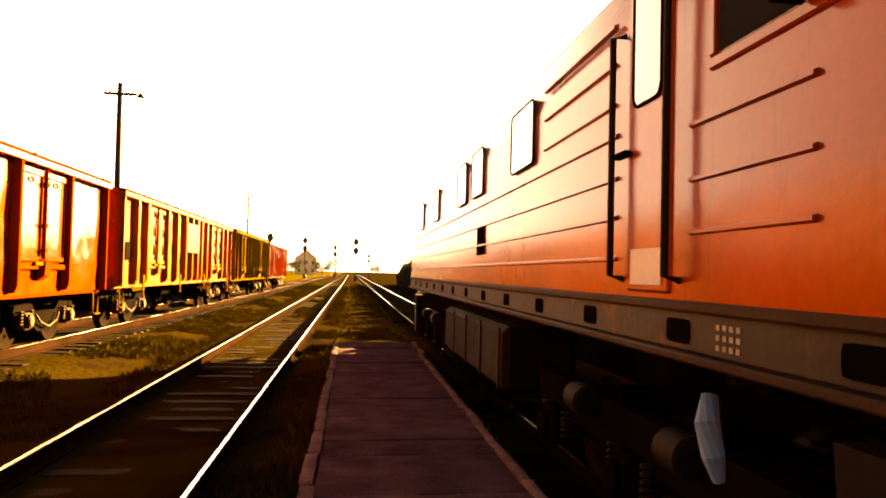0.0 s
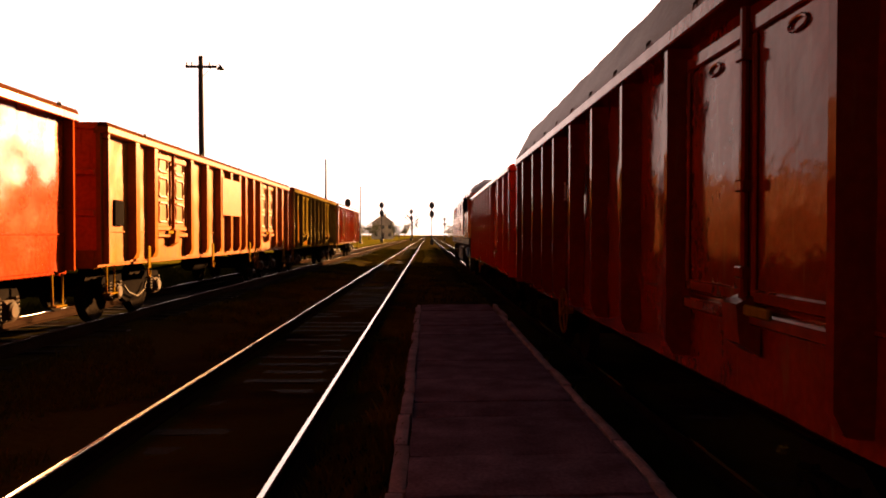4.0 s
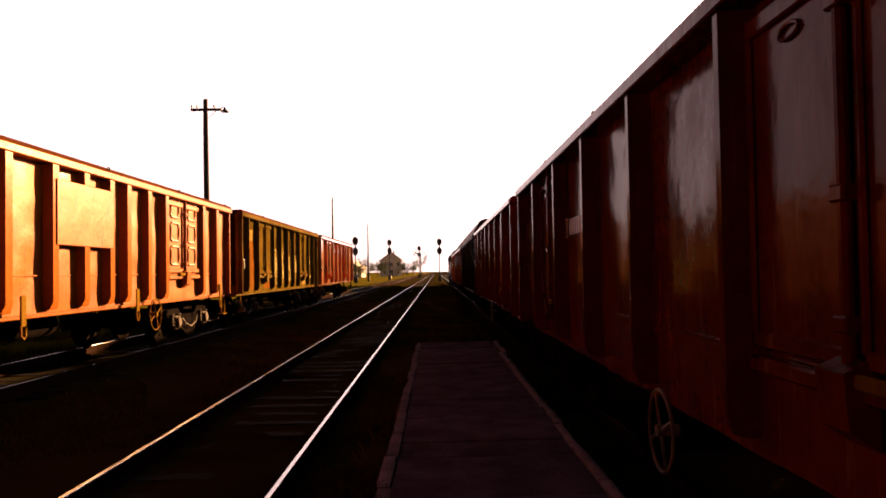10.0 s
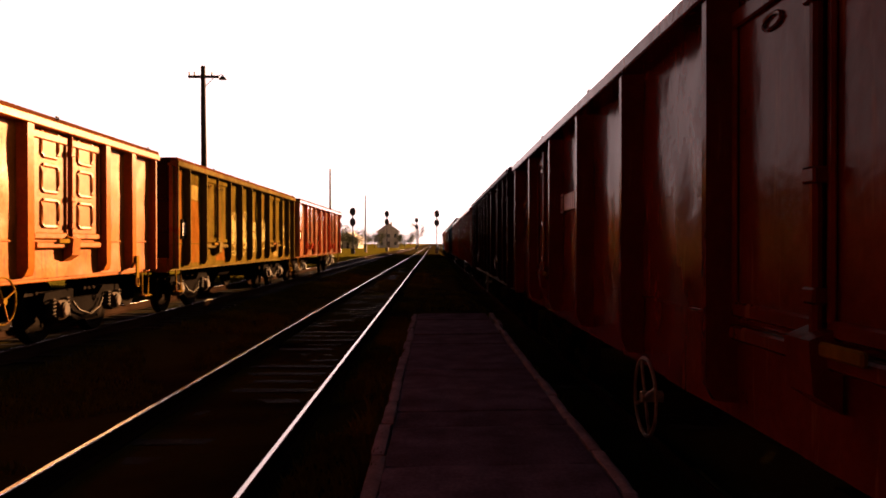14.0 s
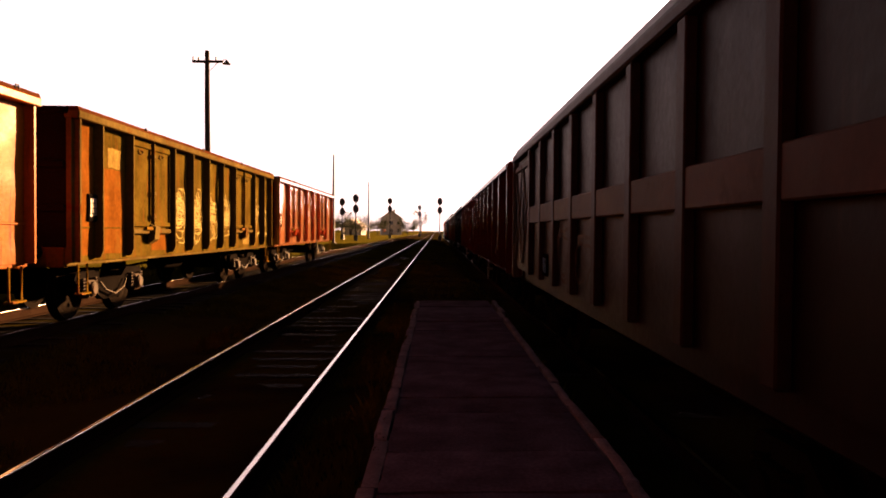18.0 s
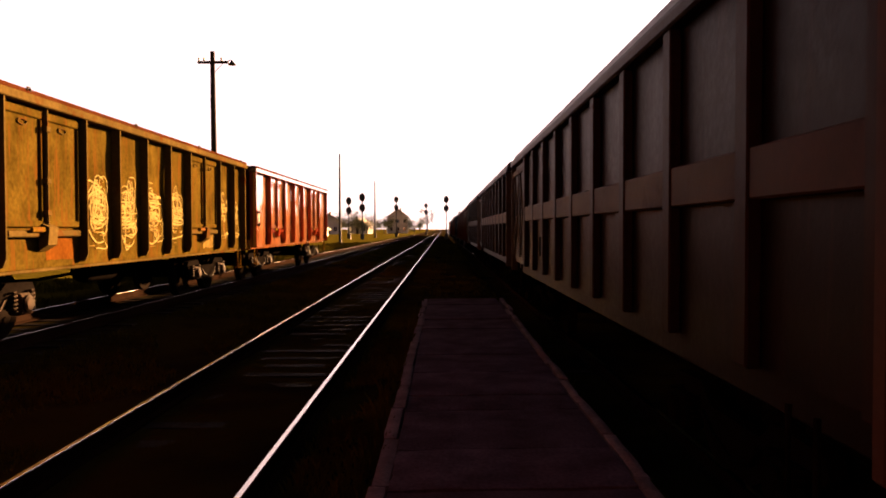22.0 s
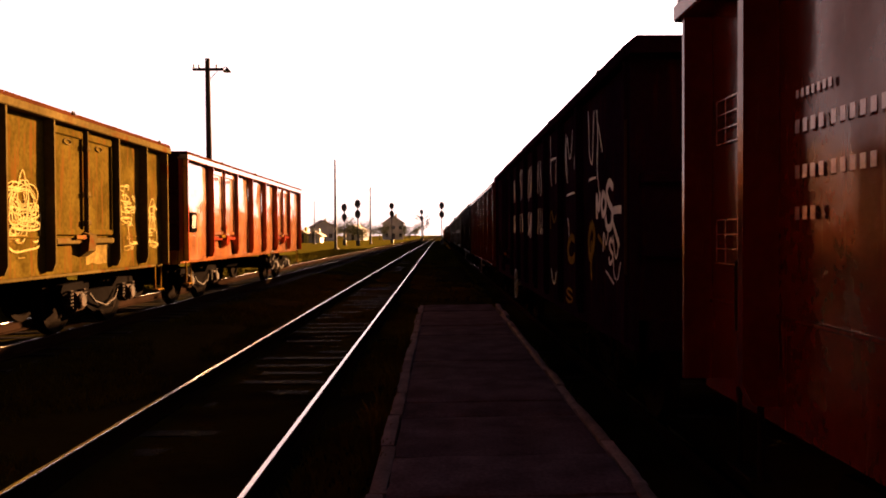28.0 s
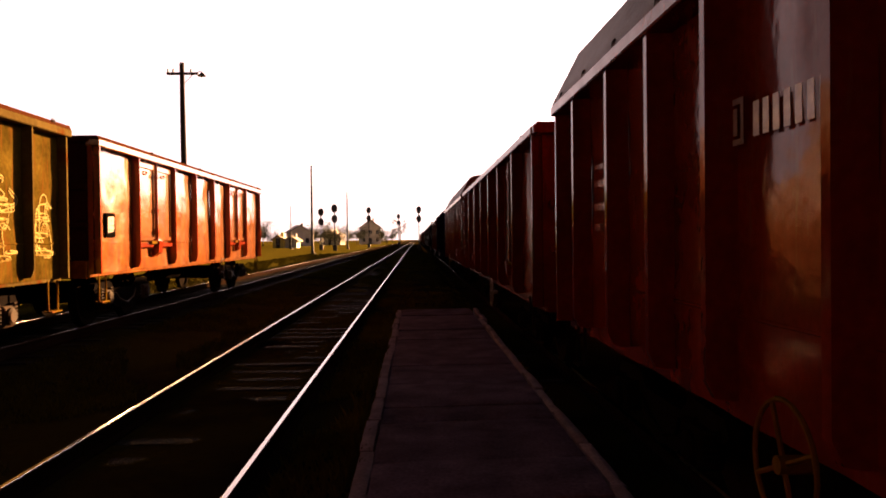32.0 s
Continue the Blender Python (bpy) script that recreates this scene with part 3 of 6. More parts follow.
def worn_block(x0, x1, y0, y1, z0, z1, nx, ny, seed, chip):
    """A stone or slab with a broken, uneven outline and a worn top."""
    vs = []
    for j in range(ny + 1):
        for i in range(nx + 1):
            u, v = i / nx, j / ny
            x, y = x0 + (x1 - x0) * u, y0 + (y1 - y0) * v
            a, b = noise.noise((x * 5, y * 5, seed)), noise.noise((x * 13, y * 13, seed + 7))
            rim = i in (0, nx) or j in (0, ny)
            if i in (0, nx):
                x += (1 if i == 0 else -1) * chip * max(0.0, a + 0.5 * b)
            if j in (0, ny):
                y += (1 if j == 0 else -1) * chip * max(0.0, a + 0.6 * b + 0.1) + 0.02 * noise.noise((x * 1.7, y0 if j == 0 else y1, 3))
            vs.append((x, y, z1 + 0.007 * noise.noise((x * 2, y * 2, seed)) + 0.004 * b - (0.010 if rim else 0)))
    n = nx + 1
    fs = [(j * n + i, j * n + i + 1, (j + 1) * n + i + 1, (j + 1) * n + i) for j in range(ny) for i in range(nx)]
    ring = list(range(n)) + [j * n + nx for j in range(1, ny + 1)] + [ny * n + i for i in range(nx - 1, -1, -1)] + [j * n for j in range(ny - 1, 0, -1)]
    o = len(vs)
    vs += [(vs[k][0], vs[k][1], z0) for k in ring]
    m = len(ring)
    fs += [(ring[k], ring[(k + 1) % m], o + (k + 1) % m, o + k) for k in range(m)] + [tuple(range(o, o + m))]
    return Geo().add(vs, fs)


def build_walkway():
    root = tagged(new("pavement"), "worn walkway of concrete slabs with pale edging, beside the track", "walkway", kind="structure")
    seams = [-5.0, -3.7, -2.4, -1.1, 0.3, 1.6, 2.9, 3.75, 4.72, 5.6, 6.85, 7.45, 8.62, 9.9, 11.2, 12.5, 13.8, 15.1, 16.4, 17.8]
    rng = random.Random(4)
    for k, (a, b) in enumerate(zip(seams, seams[1:])):
        g = worn_block(-0.34, 1.22, a + 0.014, b - 0.014, -0.16, rng.uniform(-0.016, 0.006), 14, 9, k, 0.022)
        tilt = rng.uniform(-0.012, 0.012)
        g.v = [(x, y + 0.05 * (x - 0.4), z + tilt * (y - a) / (b - a) if z > -0.1 else z) for x, y, z in g.v]
        part("slab", g, M["slab"], root)
    for side, (x0, x1) in enumerate(((-0.455, -0.345), (1.228, 1.32))):
        y = -5.0
        while y < 17.7:
            n = min(17.8, y + rng.uniform(0.9, 1.15))
            d = rng.uniform(-0.015, 0.015) + (0.06 if side and y > 15 else 0)
            part("kerb_stone", worn_block(x0 + d, x1 + d, y + 0.006, n - 0.006, -0.2, rng.uniform(-0.006, 0.018), 3, 9, 50 + y, 0.02), M["kerb"], root)
            y = n
    return root


build_walkway()


# ================= railway wagons =================
WHEELS = {"left": [], "right": []}
MESH = {}


def cached(key, make):
    if key not in MESH:
        MESH[key] = make()
    return MESH[key]


def wheel_profile(s):
    g = Geo()
    for e in (-1, 1):
        prof = [(0.09, 0.0), (0.10, 0.05), (0.14, 0.055), (0.36, 0.03), (0.40, 0.05), (0.455, 0.05), (0.46, -0.04), (0.485, -0.055), (0.485, -0.08), (0.40, -0.08), (0.37, -0.02), (0.14, -0.06), (0.09, -0.06)]
        g.lathe([(r, e * h) for r, h in prof], 0, (e * 0.75, 0, 0), 28)
    g.lathe([(0.075, -0.98), (0.085, -0.6), (0.085, 0.6), (0.075, 0.98)], 0, (0, 0, 0), 12)
    for e in (-1, 1):  # four lightening marks that show the turning
        for k in range(4):
            a = k * math.pi / 2
            g.box(e * 0.80, e * 0.815, 0.24 * math.cos(a) - 0.03, 0.24 * math.cos(a) + 0.03, 0.24 * math.sin(a) - 0.03, 0.24 * math.sin(a) + 0.03, 0.004)
    return g.mesh("wheelset", M["wheel"])


def bogie(parent, y, side):
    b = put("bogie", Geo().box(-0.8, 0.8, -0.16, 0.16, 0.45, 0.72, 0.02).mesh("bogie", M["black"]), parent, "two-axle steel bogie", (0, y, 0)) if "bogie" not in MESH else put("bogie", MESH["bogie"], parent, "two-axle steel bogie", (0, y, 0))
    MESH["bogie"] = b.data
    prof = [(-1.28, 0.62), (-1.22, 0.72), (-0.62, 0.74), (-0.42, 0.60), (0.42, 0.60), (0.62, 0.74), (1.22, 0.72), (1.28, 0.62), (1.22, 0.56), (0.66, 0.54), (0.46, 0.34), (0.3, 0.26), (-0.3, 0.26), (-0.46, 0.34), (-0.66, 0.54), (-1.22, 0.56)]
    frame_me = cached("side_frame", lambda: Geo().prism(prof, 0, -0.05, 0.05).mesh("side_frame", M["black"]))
    # the leaving train's gear is painted near-black to carry its shade
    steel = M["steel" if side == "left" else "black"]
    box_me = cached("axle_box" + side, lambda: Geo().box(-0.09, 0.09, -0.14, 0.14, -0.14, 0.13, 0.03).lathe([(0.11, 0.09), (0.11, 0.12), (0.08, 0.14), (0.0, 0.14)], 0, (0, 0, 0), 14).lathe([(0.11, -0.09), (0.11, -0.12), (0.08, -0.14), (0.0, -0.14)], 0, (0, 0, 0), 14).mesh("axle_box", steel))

    def spring():
        pts = [(0.0 + 0.055 * math.cos(k * 0.7), 0.055 * math.sin(k * 0.7), k * 0.0055) for k in range(46)]
        return Geo().tube(pts, 0.016, 5).mesh("coil_spring", steel)
    spring_me = cached("spring" + side, spring)
    hose_me = cached("brake_pipe" + side, lambda: Geo().tube([(0, -0.5, 0.55), (0.02, -0.35, 0.42), (0.03, 0, 0.33), (0.02, 0.35, 0.42), (0, 0.5, 0.55)], 0.018, 6).mesh("brake_pipe", steel))
    wheel_me = cached("wheelset", lambda: wheel_profile(1))
    for e in (-1, 1):
        put("side_frame", frame_me, b, "", (e * 1.0, 0, 0))
        put("brake_pipe", hose_me, b, "", (e * 1.09, 0, 0))
        for w in (-0.9, 0.9):
            put("axle_box", box_me, b, "", (e * 1.06, w, 0.47))
            for q in (-0.2, 0.2):
                put("coil_spring", spring_me, b, "", (e * 1.07, w + q, 0.38))
    for w in (-0.9, 0.9):
        ws = put("wheelset", wheel_me, b, "steel wheelset with bright treads", (0, w, 0.47))
        WHEELS[side].append((ws, w))
    return b


def dented_wall(x, y0, y1, z0, z1, seed, amount=0.019):
    """A steel sheet wall, 3 cm thick, bulged and dented on its outer face."""
    e = 1 if x > 0 else -1
    nu, nv = 150, 20
    g = Geo()
    vs, fs = [], []
    for lay in (0, 1):
        for j in range(nv + 1):
            for i in range(nu + 1):
                y, z = y0 + (y1 - y0) * i / nu, z0 + (z1 - z0) * j / nv
                d = dent(y, z, seed, amount) if lay == 0 else -0.03
                vs.append((x + e * d, y, z))
    n, o = nu + 1, (nu + 1) * (nv + 1)
    for lay in (0, 1):
        for j in range(nv):
            for i in range(nu):
                a = lay * o + j * n + i
                fs.append((a, a + 1, a + n + 1, a + n))
    for i in range(nu):
        fs.append((i, i + 1, o + i + 1, o + i)); a = nv * n + i; fs.append((a, a + 1, o + a + 1, o + a))
    for j in range(nv):
        a = j * n; fs.append((a, a + n, o + a + n, o + a)); a = j * n + nu; fs.append((a, a + n, o + a + n, o + a))
    return g.add(vs, fs)


def dent(y, z, seed, amount=0.019):
    return amount * (noise.noise((y * 1.3, z * 1.1, seed)) + 0.6 * noise.noise((y * 3.1, z * 2.6, seed + 9)) + 0.22 * noise.noise((y * 7.0, z * 5.0, seed + 4)))


def patch_sheet(y0, y1, z0, z1, x, seed):
    """A patch of paint with an uneven outline that follows the dents."""
    n, vs = 8, []
    for j in range(n + 1):
        for i in range(n + 1):
            y, z = y0 + (y1 - y0) * i / n, z0 + (z1 - z0) * j / n
            if i in (0, n) or j in (0, n):
                y, z = y + 0.02 * noise.noise((y * 4, z * 4, 1)), z + 0.03 * noise.noise((y * 4, z * 4, 8))
            vs.append((x + dent(y, z, seed) + 0.004, y, z))
    m = n + 1
    return Geo().add(vs, [(j * m + i, j * m + i + 1, (j + 1) * m + i + 1, (j + 1) * m + i) for j in range(n) for i in range(n)])


def scribble(rng, y0, y1, z0, z1, x, n, width, seed, parent, material, label, lift=0.006):
    """Spray-painted loops: thin ribbons that follow the dents of the sheet."""
    e = 1 if x > 0 else -1
    for loop in range(n):
        ph, turns = rng.uniform(0, 6.28), rng.uniform(0.45, 0.93)
        a, b = (y1 - y0) * rng.uniform(0.16, 0.46), (z1 - z0) * rng.choice((rng.uniform(0.04, 0.10), rng.uniform(0.22, 0.48)))
        cy, cz = rng.uniform(y0 + a, y1 - a), rng.uniform(z0 + b, z1 - b)
        wob, w, m = rng.uniform(0, 0.25), width * rng.uniform(0.6, 1.3), 30
        pts = []
        for k in range(m + 1):
            t = ph + turns * 2 * math.pi * k / m
            r = 1 + wob * math.sin(3 * t + ph)
            pts.append((min(max(cy + a * r * math.cos(t), y0), y1), min(max(cz + b * r * math.sin(t), z0), z1)))
        vs = []
        for k, (y, z) in enumerate(pts):
            p, q = pts[max(k - 1, 0)], pts[min(k + 1, m)]
            d = Vector((q[0] - p[0], q[1] - p[1]))
            d = d.normalized() if d.length > 1e-5 else Vector((1, 0))
            hw = w * 0.5 * (0.35 if k in (0, m) else 1.0)
            xx = x + e * (dent(y, z, seed) + lift + 0.0007 * loop)
            vs += [(xx, y - d.y * hw, z + d.x * hw), (xx, y + d.y * hw, z - d.x * hw)]
        part("graffiti_stroke", Geo().add(vs, [(2 * k, 2 * k + 1, 2 * k + 3, 2 * k + 2) for k in range(m)]), material, parent, label, smooth=False)


def wide(rng, y0, y1, z0, z1, x, n, width, seed, parent, material, label):
    """Large loops side by side, each drawn two or three times round."""
    for k in range(n):
        w, h = (y1 - y0) * rng.uniform(0.4, 0.95), (z1 - z0) * rng.uniform(0.3, 0.7)
        a, b = rng.uniform(y0, y1 - w), rng.uniform(z0, z1 - h)
        scribble(rng, a, a + w, b, b + h, x, 1, width, seed, parent, material, label, 0.005 + 0.0008 * k)
        g = 0.09
        scribble(rng, a + g, a + w - g, b + g, b + h - g, x, 1, width * 0.8, seed, parent, material, label, 0.0054 + 0.0008 * k)


GLYPHS = {"curl": ((0.9, 0.85), (0.5, 1.0), (0.15, 0.8), (0.4, 0.55), (0.85, 0.35), (0.7, 0.05), (0.2, 0.0), (0.0, 0.25)),
          "ring": ((0.5, 1.0), (0.9, 0.7), (0.75, 0.15), (0.3, 0.05), (0.05, 0.5), (0.5, 1.0)),
          "bowl": ((0.0, 1.0), (0.2, 0.2), (0.6, 0.0), (1.0, 0.9)),
          "stem": ((0.3, 1.0), (0.4, 0.6), (0.2, 0.3), (0.5, 0.0)),
          "peak": ((0.0, 0.0), (0.1, 0.9), (0.5, 0.35), (0.9, 1.0)),
          "slash": ((0.0, 1.0), (0.5, 0.55), (1.0, 0.0)),
          "dash": ((0.0, 0.5), (0.5, 0.55), (1.0, 0.5))}


def glyph(kind, along, z, across, tall, hw, half, x, seed, parent, material, lift):
    """One spray-painted stroke on the sheet, its place given from the wagon's front and over the rail."""
    raw = [(half - along - u * across, z + v * tall) for u, v in GLYPHS[kind]]
    pts = []
    for k in range(len(raw) - 1):      # rounded through its corners
        p0, p1, p2, p3 = raw[max(k - 1, 0)], raw[k], raw[k + 1], raw[min(k + 2, len(raw) - 1)]
        for i in range(6):
            t = i / 6
            pts.append(tuple(0.5 * (2 * b + (c - a) * t + (2 * a - 5 * b + 4 * c - d) * t * t + (3 * b - a - 3 * c + d) * t ** 3) for a, b, c, d in zip(p0, p1, p2, p3)))
    pts.append(raw[-1])
    vs = []
    for i, (p, q) in enumerate(pts):
        a, b = pts[max(i - 1, 0)], pts[min(i + 1, len(pts) - 1)]
        d = Vector((b[0] - a[0], b[1] - a[1])).normalized() * hw
        xx = x - dent(p, q, seed) - lift
        vs += [(xx, p - d.y, q + d.x), (xx, p + d.y, q - d.x)]
    part("graffiti_stroke", Geo().add(vs, [(2 * i, 2 * i + 1, 2 * i + 3, 2 * i + 2) for i in range(len(pts) - 1)]), material, parent, "pale spray-painted stroke", smooth=False)


def spray_tag(rng, y0, y1, z0, z1, x, seed, parent, material):
    """A tag of tall unreadable strokes, drawn with one can of paint."""
    e = 1 if x > 0 else -1
    y, n = y1, rng.randint(3, 5)
    step = (y1 - y0) / n
    lo, hi = z0 + (z1 - z0) * rng.uniform(0, 0.2), z1 - (z1 - z0) * rng.uniform(0, 0.2)
    for k in range(n):
        a, b = y - step * rng.uniform(0.05, 0.2), y - step * rng.uniform(0.75, 1.0)
        shape = rng.choice(("up", "peak", "bowl", "hook"))
        if shape == "up":
            pts = [(a, lo), (a - 0.02, (lo + hi) / 2), (a, hi)]
        elif shape == "peak":
            pts = [(a, lo), ((a + b) / 2, hi), (b, lo - 0.05)]
        elif shape == "bowl":
            pts = [(a, hi), (a, lo + 0.1), ((a + b) / 2, lo), (b, lo + 0.1), (b, hi)]
        else:
            pts = [(b, hi), (a, hi - 0.08), ((a + b) / 2, (lo + hi) / 2), (b, lo + 0.12), (a, lo)]
        hw, vs = rng.uniform(0.014, 0.030), []
        fine = []
        for (p, q), (r, t) in zip(pts, pts[1:]):
            fine += [(p + (r - p) * u / 5, q + (t - q) * u / 5) for u in range(5)]
        fine.append(pts[-1])
        for i, (p, q) in enumerate(fine):
            (pa, qa), (pb, qb) = fine[max(i - 1, 0)], fine[min(i + 1, len(fine) - 1)]
            d = Vector((pb - pa, qb - qa)).normalized()
            xx = x + e * (dent(p, q, seed) + 0.007 + 0.0006 * k)
            vs += [(xx, p - d.y * hw, q + d.x * hw), (xx, p + d.y * hw, q - d.x * hw)]
        part("graffiti_stroke", Geo().add(vs, [(2 * i, 2 * i + 1, 2 * i + 3, 2 * i + 2) for i in range(len(fine) - 1)]), material, parent, "pale spray-painted stroke", smooth=False)
        y -= step


def wagon_running_gear(w, L, half, sill, side, body):
    """What every wagon has below and at its ends."""
    for e in (-1, 1):
        bogie(w, e * (half - (2.0 if side == "left" else 2.45)), side)
        hook = cached("coupling", lambda: Geo().box(-0.05, 0.05, -0.02, 0.28, 0.98, 1.08, 0.02).tube([(0, 0.2, 1.0), (0.03, 0.3, 0.86), (0, 0.34, 0.74), (-0.03, 0.3, 0.86), (0, 0.2, 1.0)], 0.025, 6).mesh("coupling", M["black"]))
        put("coupling", hook, w, "", (0, e * half, 0), (0, 0, 0 if e > 0 else math.pi))
        buf = cached("buffer", lambda: Geo().lathe([(0.10, 0.0), (0.10, 0.34), (0.075, 0.34), (0.075, 0.52)], 1, (0, 0, 0), 14).lathe([(0.23, 0.52), (0.23, 0.545), (0.18, 0.56)], 1, (0, 0, 0), 20).mesh("buffer", M["black"]))
        for s in (-0.875, 0.875):
            put("buffer", buf, w, "", (s, e * (half + 0.03), 1.06), (0, 0, 0 if e > 0 else math.pi))
        # steps yellow on the sunlit train, darkened in colour on the shaded one
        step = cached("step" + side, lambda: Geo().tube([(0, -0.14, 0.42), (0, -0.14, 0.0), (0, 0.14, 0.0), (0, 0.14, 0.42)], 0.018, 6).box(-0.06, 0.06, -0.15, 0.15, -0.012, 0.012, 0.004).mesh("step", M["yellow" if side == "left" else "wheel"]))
        rail = cached("grab_rail", lambda: Geo().tube([(0, 0, 0), (0.07, 0, 0.02), (0.07, 0, 1.28), (0, 0, 1.3)], 0.014, 6).mesh("grab_rail", M["steel"]))
        for s in (-1, 1):
            put("step", step, w, "yellow corner step" if side == "left" else "grimy corner step", (s * 1.34, e * (half - (0.35 if side == "left" else 0.85)), sill - (0.40 if side == "left" else 0.30)))
            put("grab_rail", rail, w, "", (s * 1.36, e * (half - 0.06), sill + 0.6), (0, 0, 0 if s > 0 else math.pi))
    for s in (-1, 1):
        o = 0.0 if side == "left" else 0.075      # the leaving train's side sheets hang over its sole bars
        part("sole_bar", Geo().prism([(s * (1.18 - o), sill + 0.02), (s * (1.20 - o), sill), (s * (1.285 - o), sill), (s * (1.295 - o), sill + 0.01), (s * (1.295 - o), sill + 0.25), (s * (1.285 - o), sill + 0.26), (s * (1.18 - o), sill + 0.26)], 1, -half, half), body, w)
    air = cached("air_tank", lambda: Geo().lathe([(0.05, -0.62), (0.17, -0.55), (0.19, -0.45), (0.19, 0.45), (0.17, 0.55), (0.05, 0.62)], 1, (0.5, 0, 0.72), 16).mesh("air_tank", M["black"]))
    put("air_tank", air, w)
    rig = cached("brake_rigging", lambda: Geo().tube([(-0.6, -2.4, 0.6), (-0.5, 0, 0.55), (-0.6, 2.4, 0.6)], 0.03, 6).box(-0.12, 0.12, -4.3, 4.3, 0.86, 1.0, 0.01).mesh("brake_rigging", M["black"]))
    put("brake_rigging", rig, w)


def hand_wheel(w, y, z, mat):
    def make():
        c = [(0, 0.27 * math.cos(k * math.pi / 12), 0.27 * math.sin(k * math.pi / 12)) for k in range(24)]
        g = Geo().tube(c, 0.012, 6, True)
        for k in range(4):
            a = k * math.pi / 2 + 0.4
            g.tube([(0, 0, 0), (0, 0.27 * math.cos(a), 0.27 * math.sin(a))], 0.012, 5)
        return g.lathe([(0.04, -0.12), (0.04, 0.03)], 0, (0, 0, 0), 10).mesh("hand_wheel", mat)
    me = cached("hand_wheel" + mat.name, make)
    for s in (-1, 1):
        put("hand_wheel", me, w, "round brake wheel with four spokes", (s * 1.46, y, z), (0, 0, 0 if s > 0 else math.pi))


SHEET = ((1.47, -0.06), (1.46, 0.04), (1.40, 0.22), (1.30, 0.52), (1.17, 0.92), (1.02, 1.04), (0.55, 1.12), (0.0, 1.16))   # half section of a sheet cover: across, height over the wall


